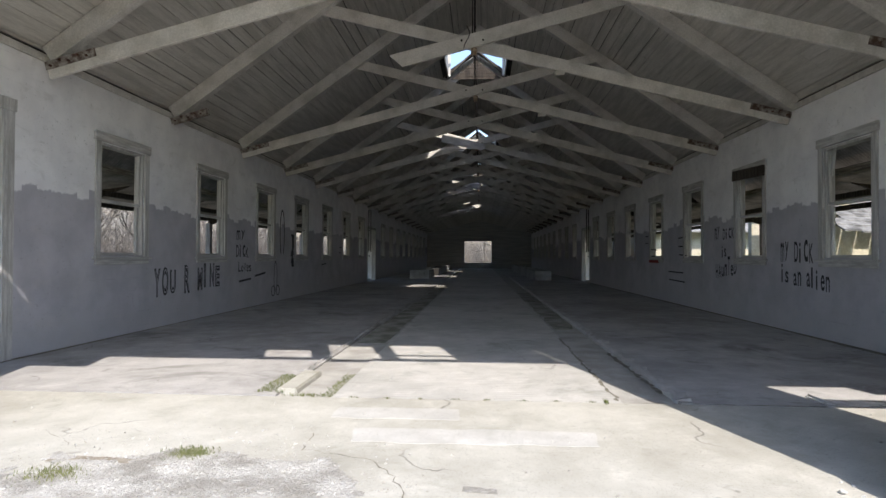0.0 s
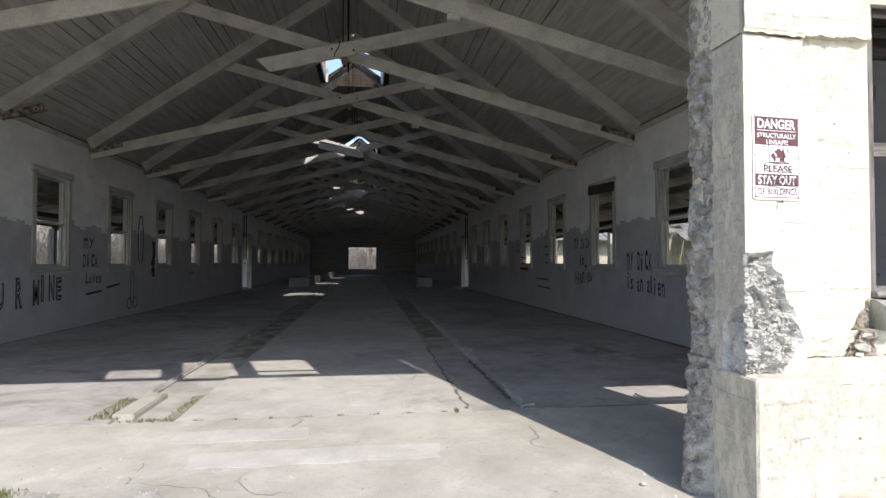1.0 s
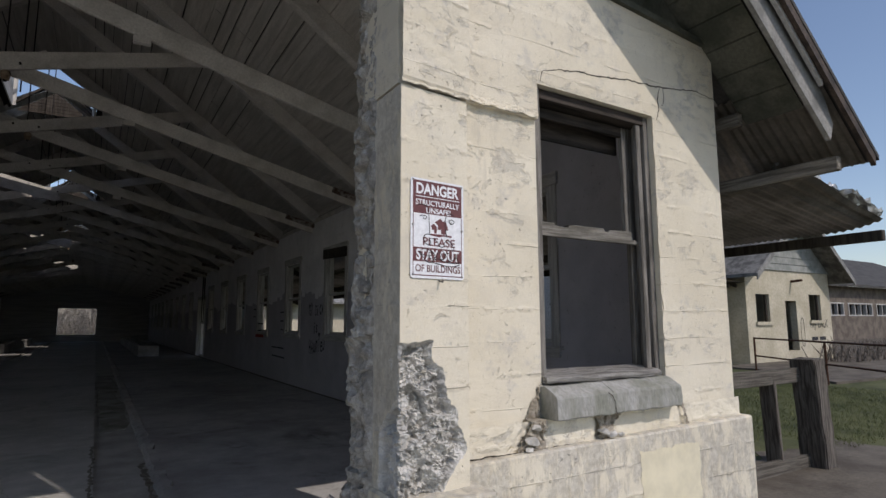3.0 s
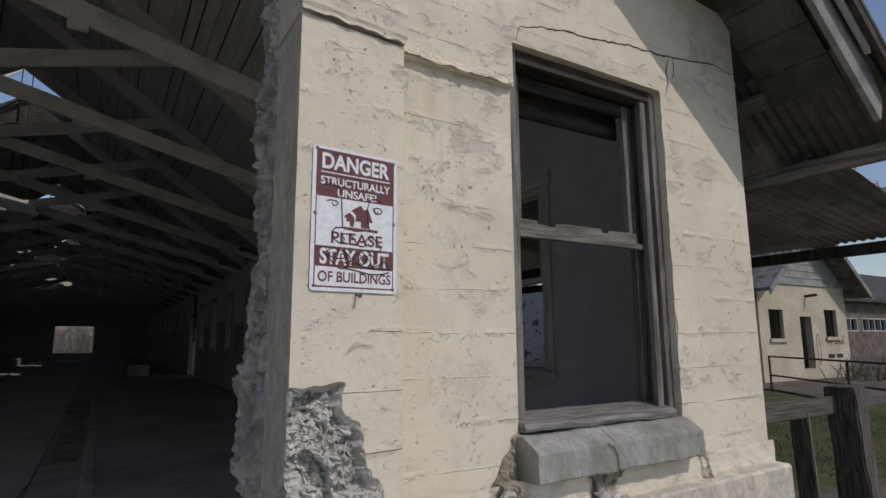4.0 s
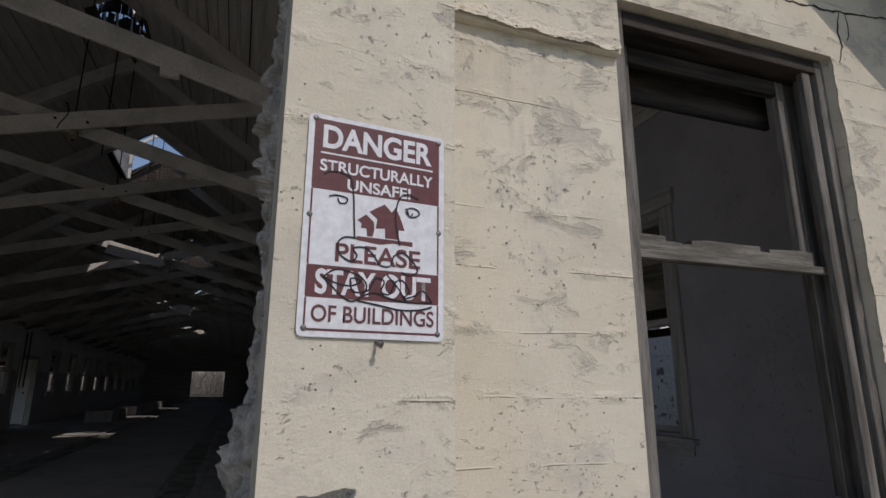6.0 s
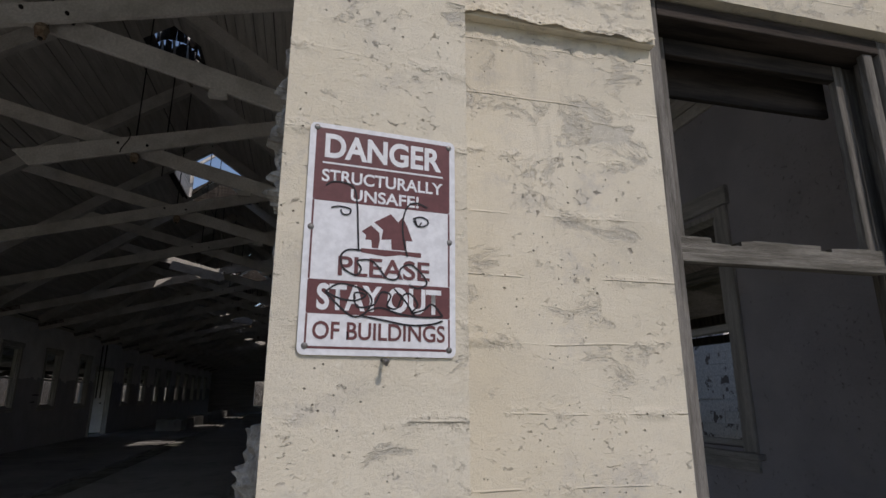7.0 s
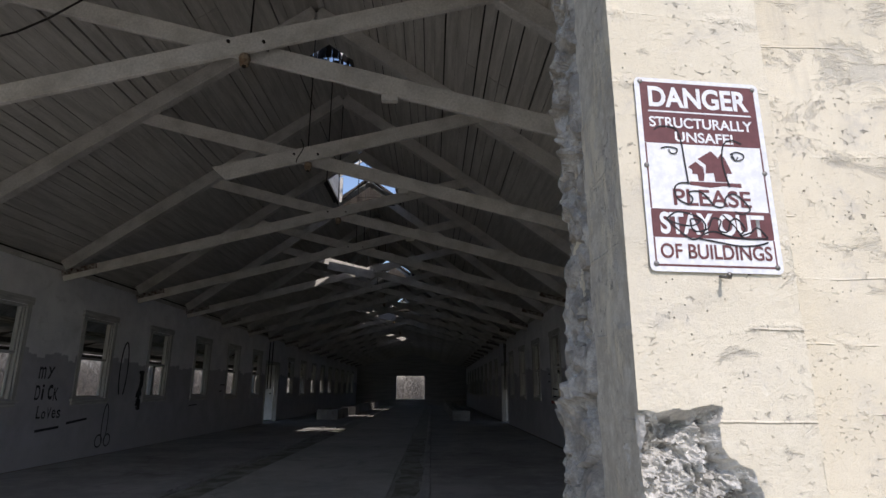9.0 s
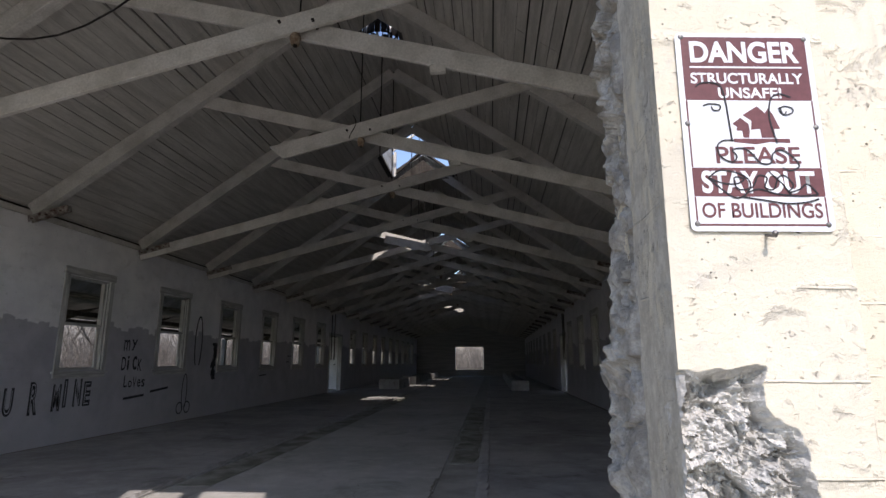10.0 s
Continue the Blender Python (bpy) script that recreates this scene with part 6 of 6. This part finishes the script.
patch("pale_patch", -1.10, -0.16, 5.38, 5.66, -0.0026, "pale", "pale repaired strip in the apron", 0.025, 12)
patch("brown_stain_patch", -0.10, 0.08, 4.13, 4.20, -0.0025, "asphalt", "small brown broken patch in the apron", 0.03, 3)
patch("moss_strip", 1.19, 1.57, 10.6, 20.0, -0.016, "moss", "dark mossy silt in the drain gutter", 0.14, 4)
patch("moss_strip", -1.70, -1.32, 9.0, 24.0, -0.019, "moss", "dark mossy silt in the drain gutter", 0.06, 5)


def crumble(u, v):
    x, y = -3.2 + 2.8 * u, 3.0 + 2.0 * v
    return (x, y, -0.0035 + 0.004 * max(0.0, 0.4 + fbm((x * 5, y * 5, 2.0), 5)) + 0.006 * max(0.0, crag((x, y, 5.0), 22.0)))


def crumbled(u, v):
    x, y = -3.2 + 2.8 * u, 3.0 + 2.0 * v
    return ((x + 1.75) / 1.15) ** 2 + ((y - 4.05 - 0.10 * (x + 1.7)) / 0.55) ** 2 + 0.75 * fbm((x * 2.2, y * 2.2, 1.0), 5) < 0.85


bm = face_grid(crumbled, 200, 140, crumble)
tagged(part("broken_asphalt", bm, M["asphalt"]), "crumbled grey asphalt patch on the apron", "floor patch", "", "structure")
M["palesoil"] = simple("pale_brown_soil", (0.24, 0.205, 0.155), (0.42, 0.385, 0.32), 6.0, 0.95, 40, 0.8)
patch("dirt_border", -2.55, -1.80, 4.40, 4.46, -0.0015, "palesoil", "brown dirt gathered along the broken asphalt", 0.12, 8)
patch("dirt_border", 4.89, 5.0, 7.6, 34.0, 0.004, "floorcrack", "dark dirt gathered along the foot of the wall", 0.05, 21)
patch("dirt_border", -5.34, -5.27, 6.7, 34.0, 0.004, "floorcrack", "dark dirt gathered along the foot of the wall", 0.05, 22)
# loose grit on and round it
g = random.Random(61)
verts, faces = [], []
for k in range(2600):
    if k < 2200:
        x, y = g.gauss(-1.7, 0.7), g.gauss(4.1, 0.40)
    else:
        x, y = g.uniform(-4.5, 3.5), g.uniform(2.6, 7.5)
    s = 0.003 + 0.009 * g.random() ** 3
    b0 = len(verts)
    for dx, dy, dz in ((1, 0, 0), (-0.5, 0.9, 0), (-0.6, -0.8, 0), (0.1, 0.1, 1.1)):
        verts.append((x + dx * s * g.uniform(0.7, 1.3), y + dy * s * g.uniform(0.7, 1.3), -0.003 + dz * s))
    faces += [(b0, b0 + 1, b0 + 3), (b0 + 1, b0 + 2, b0 + 3), (b0 + 2, b0, b0 + 3)]
me = bpy.data.meshes.new("loose_grit")
me.from_pydata(verts, [], faces)
me.materials.append(M["asphalt"])
tagged(new("loose_grit", me), "small pale stones scattered over the concrete", "gravel", "", "stuff")
apron = bpy.data.objects["apron"]


def floor_crack(pts, w, seed):
    r = random.Random(seed)
    fine = []
    for a, b in zip(pts, pts[1:]):
        n = max(1, int(math.dist(a, b) / 0.05))
        for i in range(n):
            f = i / n
            fine.append((a[0] + (b[0] - a[0]) * f + r.uniform(-0.018, 0.018), a[1] + (b[1] - a[1]) * f + r.uniform(-0.018, 0.018)))
    bm = BM()
    prev = None
    for i, (x, y) in enumerate(fine):
        ww = w * r.uniform(0.05, 0.45)
        cur = [bm.verts.new((x - ww, y - ww * 0.5, -0.0025)), bm.verts.new((x + ww, y + ww * 0.5, -0.0025))]
        if prev:
            bm.faces.new((prev[0], prev[1], cur[1], cur[0]))
        prev = cur
    part("crack", bm, M["floorcrack"], apron, "dark crack in the concrete")


floor_crack([(-1.11, 5.0), (-1.10, 4.69), (-0.85, 4.62), (-0.62, 4.55), (-0.45, 4.25), (-0.38, 4.05), (-0.30, 3.6)], 0.010, 1)
floor_crack([(-4.4, 5.2), (-3.6, 5.05), (-2.9, 4.9), (-2.4, 4.55)], 0.006, 2)
floor_crack([(-1.05, 5.958), (0.2, 5.955), (1.15, 5.958)], 0.006, 3)
floor_crack([(1.3, 5.975), (2.0, 5.98), (2.75, 5.985), (4.4, 5.975)], 0.05, 4)
floor_crack([(1.75, 6.5), (1.83, 7.3), (1.80, 8.6)], 0.02, 6)
floor_crack([(0.55, 6.1), (0.75, 7.0), (0.5, 7.9), (0.3, 9.2)], 0.006, 7)
floor_crack([(1.135, 6.0), (1.13, 7.2), (1.135, 9.6)], 0.05, 8)
floor_crack([(2.15, 5.98), (2.45, 5.99), (2.78, 5.985)], 0.13, 9)
floor_crack([(1.56, 6.3), (1.565, 7.2), (1.56, 8.4)], 0.09, 10)
floor_crack([(-5.0, 5.96), (-3.5, 5.965), (-1.9, 5.958)], 0.005, 5)

# kerb lips along the gutters, broken here and there
for name, x0, x1, z in (("kerb_left", -1.83, -1.75, 0.03), ("kerb_right", 1.60, 1.76, 0.035)):
    k = empty(name, ((x0 + x1) / 2, 7, 0), "worn low concrete kerb beside the drain gutter", "kerb", "", "structure")
    y = 6.05 if x0 > 0 else 6.9
    r = random.Random(len(name))
    while y < END - 1:
        ln = r.uniform(0.9, 2.4)
        bm = BM()
        top = z * r.uniform(0.5, 1.0)
        prism(bm, [(x0, -0.1), (x0 + r.uniform(0, 0.015), top * 0.5), (x0 + 0.04, top), (x1 - 0.04, top), (x1 + r.uniform(-0.02, 0.03), -0.1)], y, y + ln - 0.012)
        bmesh.ops.subdivide_edges(bm, edges=[e for e in bm.edges if e.calc_length() > 0.5], cuts=40)
        for v in bm.verts:
            v.co += Vector((0.022, 0.0, 0.020)) * noise.noise(v.co * 7.0) + Vector((0.010, 0.0, 0.010)) * noise.noise(v.co * 19.0)
        part("kerb_stone", bm, M["floor"], k)
        y += ln
bm = BM()
box(bm, -1.78, -1.60, 6.1, 6.88, -0.1, 0.03)
soften(bm, 0.012, 2)
tagged(part("loose_kerb", bm, M["apron"]), "loose pale kerb stone in the weeds", "kerb")

# raised slab edge by the pier
bm = BM()
box(bm, 2.75, 4.9, 6.02, 6.30, -0.1, 0.03)
soften(bm, 0.02, 2)
tagged(part("raised_slab", bm, M["floor"]), "raised broken concrete slab edge", "floor slab", "", "structure")

# feed bunks far in the hall
for x0, x1, y0, y1 in ((-3.7, -2.7, 30.5, 34.0), (-3.4, -2.6, 36.0, 50.0), (2.7, 3.5, 29.5, 50.0)):
    bm = BM()
    box(bm, x0, x0 + 0.14, y0, y1, 0.004, 0.48)
    box(bm, x1 - 0.14, x1, y0, y1, 0.004, 0.48)
    box(bm, x0 + 0.14, x1 - 0.14, y0, y0 + 0.15, 0.004, 0.48)
    box(bm, x0 + 0.14, x1 - 0.14, y0 + 0.15, y1, 0.004, 0.16)
    tagged(part("feed_trough", bm, M["floor"]), "low grey concrete feed trough on the floor", "trough", "feed troughs")


# ---- graffiti on the long walls ----
def on_left(y0, z0):
    return lambda a, b, d: (XL + 0.002 + d, y0 + a, z0 + b)


def on_right(y0, z0):
    return lambda a, b, d: (XR - 0.002 - d, y0 - a, z0 + b)


def word(body, place, w, h, parent, bold=0.0, seed=0, slope=0.0, hollow=False):
    """Letters one by one with an unsteady hand."""
    r = random.Random(seed)
    n = len(body)
    for i, ch in enumerate(body):
        if ch == " ":
            continue
        dx, dz, k = w * i / n, slope * w * i / n + r.uniform(-0.06, 0.06) * h, r.uniform(0.85, 1.12)
        letters("graffiti_letter", ch, M["spray"], parent, lambda a, b, d, dx=dx, dz=dz: place(a + dx, b + dz, d), w / n * (0.35 if ch in "iIl" else 0.78), h * k * (0.7 if ch in "aneuosv" else 1.0), bold, 0.001)
        if hollow:
            letters("graffiti_fill", ch, M["hall"], parent, lambda a, b, d, dx=dx + 0.035, dz=dz + 0.035: place(a + dx, b + dz, d), w / n * (0.35 if ch in "iI" else 0.78) - 0.07, h * k - 0.07, bold - 0.075, 0.003)


word("YOU R MINE", on_left(10.68, 0.46), 2.50, 0.50, wall_left, 0.05, 3, 0.02, True)
word("my", on_left(13.96, 1.55), 0.5, 0.26, wall_left, 0.012, 4)
word("DicK", on_left(13.94, 1.14), 0.72, 0.26, wall_left, 0.012, 5)
word("LoVes", on_left(14.07, 0.79), 0.75, 0.22, wall_left, 0.012, 6)
for k in range(2):
    ribbon("graffiti_bar", [(14.10 + 0.92 * k, 0.57 + 0.10 * k), (14.80 + 0.92 * k, 0.61 + 0.12 * k)], 0.05, M["spray"], wall_left, "yz", XL + 0.002)
for yc, zc, ry, rz, a0, a1, w in ((16.95, 1.80, 0.17, 0.66, -60, 240, 0.05), (16.45, 0.58, 0.11, 0.44, -70, 250, 0.03), (16.28, 0.22, 0.13, 0.13, 0, 360, 0.03), (16.62, 0.22, 0.13, 0.13, 0, 360, 0.03)):
    pts = [(yc + ry * math.cos(radians(a0 + (a1 - a0) * i / 28)), zc + rz * math.sin(radians(a0 + (a1 - a0) * i / 28))) for i in range(29)]
    ribbon("graffiti_loop", pts, w, M["spray"], wall_left, "yz", XL + 0.002)
ribbon("graffiti_smear", [(17.85, 1.80), (17.9, 1.52), (17.8, 1.2), (17.85, 0.87)], 0.22, M["spray"], wall_left, "yz", XL + 0.002, "", 0.02, 8)
word("my DicK", on_right(11.62, 1.10), 1.00, 0.34, wall_right, 0.012, 11)
word("is an alien", on_right(11.60, 0.74), 1.40, 0.32, wall_right, 0.012, 12, -0.06)
word("my DicK", on_right(14.42, 1.57), 1.0, 0.26, wall_right, 0.012, 13)
word("is", on_right(14.05, 1.18), 0.25, 0.24, wall_right, 0.012, 14)
word("HAunTeD", on_right(14.36, 0.69), 1.05, 0.36, wall_right, 0.012, 15, 0.14)


def bars(parent, plane_x, y0, z0, n, w, sgn, seed):
    r = random.Random(seed)
    for k in range(n):
        yy = y0 + sgn * r.uniform(0, 0.15)
        ribbon("graffiti_bar", [(yy, z0 - 0.22 * k), (yy + sgn * w * r.uniform(0.5, 1.0), z0 - 0.22 * k + r.uniform(-0.03, 0.03))], 0.035, M["spray"], parent, "yz", plane_x - (0.0035 if plane_x > 0 else -0.002))


bars(wall_right, XR, 16.8, 1.68, 3, 0.6, -1, 1)
bars(wall_right, XR, 19.4, 1.41, 2, 0.7, -1, 2)
bars(wall_right, XR, 17.6, 0.77, 2, 1.5, -1, 3)
bars(wall_right, XR, 19.8, 1.83, 2, 0.5, -1, 4)
bars(wall_left, XL, 20.8, 1.09, 2, 0.7, 1, 5)
bars(wall_left, XL, 23.3, 1.52, 2, 0.6, 1, 6)
bm = BM()
box(bm, XR - 0.035, XR - 0.003, 18.4, 19.3, 1.00, 1.085)
tagged(part("red_board", bm, simple("faded_red_paint", (0.22, 0.03, 0.025), (0.32, 0.05, 0.04), 6)), "faded red board under a window", "board")

# ---- small fittings ----
def lamp_holder(at):
    x, y, z = at
    l = empty("lamp_holder", at, "rusty porcelain lamp holder on the truss", "lamp", "lamp holders")
    bm = BM()
    rod(bm, (x, y, z), (x, y, z - 0.05), 0.05, 0.065, 12)
    rod(bm, (x, y, z - 0.05), (x, y, z - 0.13), 0.06, 0.045, 12)
    cup = part("cup", bm, M["lamp"], l)
    bm = BM()
    rod(bm, (x, y, z - 0.13), (x, y, z - 0.15), 0.022, 0.022, 10)
    part("socket", bm, M["iron"], cup)
    return l


base_lamp = lamp_holder((RIDGE - 0.02, TRUSS0 - 0.05, 4.84))
for k in (1, 2, 4, 6, 8, 10):
    copy_thing(base_lamp, Matrix.Translation((RIDGE + 0.03, TRUSS0 + BAY * k - 0.05, 4.84)))
for k in range(0, 10):
    bm = BM()
    yy = TRUSS0 + BAY * k
    box(bm, RIDGE + 1.45, RIDGE + 1.62, yy + 0.045, yy + 0.115, chord_z(RIDGE + 1.5, 1) - 0.19, chord_z(RIDGE + 1.5, 1) - 0.115)
    tagged(part("cable_cleat", bm, M["beam"]), "small whitewashed cleat under the truss chord", "cleat", "cable cleats")


def cable(name, pts, r, label):
    bm = BM()
    for a, b in zip(pts, pts[1:]):
        rod(bm, a, b, r, n=6)
    return tagged(part(name, bm, M["iron"]), label, "cable", "loose cables")


loop = [(RIDGE - 0.10 + 0.05 * math.sin(i * 0.6), TRUSS0 + BAY - 0.10, 5.22 - 0.05 * i) for i in range(9)]
cable("loose_cable", loop, 0.009, "loose dark cable looped over the truss")
sag = [(XL + 0.6 + 0.45 * i, TRUSS0 + BAY * 2 - 0.06, chord_z(XL + 0.6 + 0.45 * i, -1) + 0.02 - 0.10 * math.sin(math.pi * i / 9)) for i in range(10)]
cable("sagging_cable", sag, 0.008, "thin cable sagging along the truss chord")
swag = [(-3.6 + 0.3 * i, TRUSS0 - 0.3, 4.85 + 0.10 * i - 0.35 * math.sin(math.pi * i / 7)) for i in range(8)]
cable("roof_cable", swag, 0.012, "dark cable hanging under the roof boards")
for xw, s in ((XL, 1), (XR, -1)):
    for yy in (29.1, 29.6):
        bm = BM()
        rod(bm, (xw + s * 0.05, yy, 1.4), (xw + s * 0.05, yy, 3.62), 0.025, n=8)
        tagged(part("conduit", bm, M["iron"]), "dark vertical conduit on the wall", "conduit", "conduits")

# odd boards in the windows
def loose_board(a, b, w, h, label, mat="darkwood"):
    bm = BM()
    bar(bm, a, b, w, h)
    return tagged(part("loose_board", bm, M[mat]), label, "board", "loose boards")


loose_board((XR + 0.02, 10.12, 2.84), (XR + 0.06, 10.26, 2.42), 0.03, 0.06, "broken sash strip hanging in a window", "palewood")
loose_board((XR - 0.05, 12.10, 2.80), (XR - 0.05, 13.40, 2.86), 0.03, 0.20, "dark board nailed across a window head")
loose_board((XL - 0.06, 12.98, 2.0), (XL - 0.06, 12.98, 2.80), 0.02, 0.05, "thin wooden strip standing in a window", "palewood")

# ---- the floor lies a little below the front ----
bpy.context.view_layer.update()
lay_floor = Matrix.Translation((0.069, 1.356, FLOOR_Z)) @ Matrix.Diagonal((1.065, 1.065, 1, 1)) @ Matrix.Translation((-0.022, -1.329, 0))
FLOOR = ("floor_lane", "floor_left", "floor_right", "floor_gutters", "apron", "pale_patch", "brown_stain_patch", "moss_strip", "dirt_border", "broken_asphalt", "loose_grit", "kerb_left", "kerb_right", "loose_kerb",
         "raised_slab", "feed_trough", "weeds")
for ob in list(scene.objects):
    if ob.parent is None and ob.name.split(".")[0] in FLOOR:
        ob.matrix_world = lay_floor @ ob.matrix_world
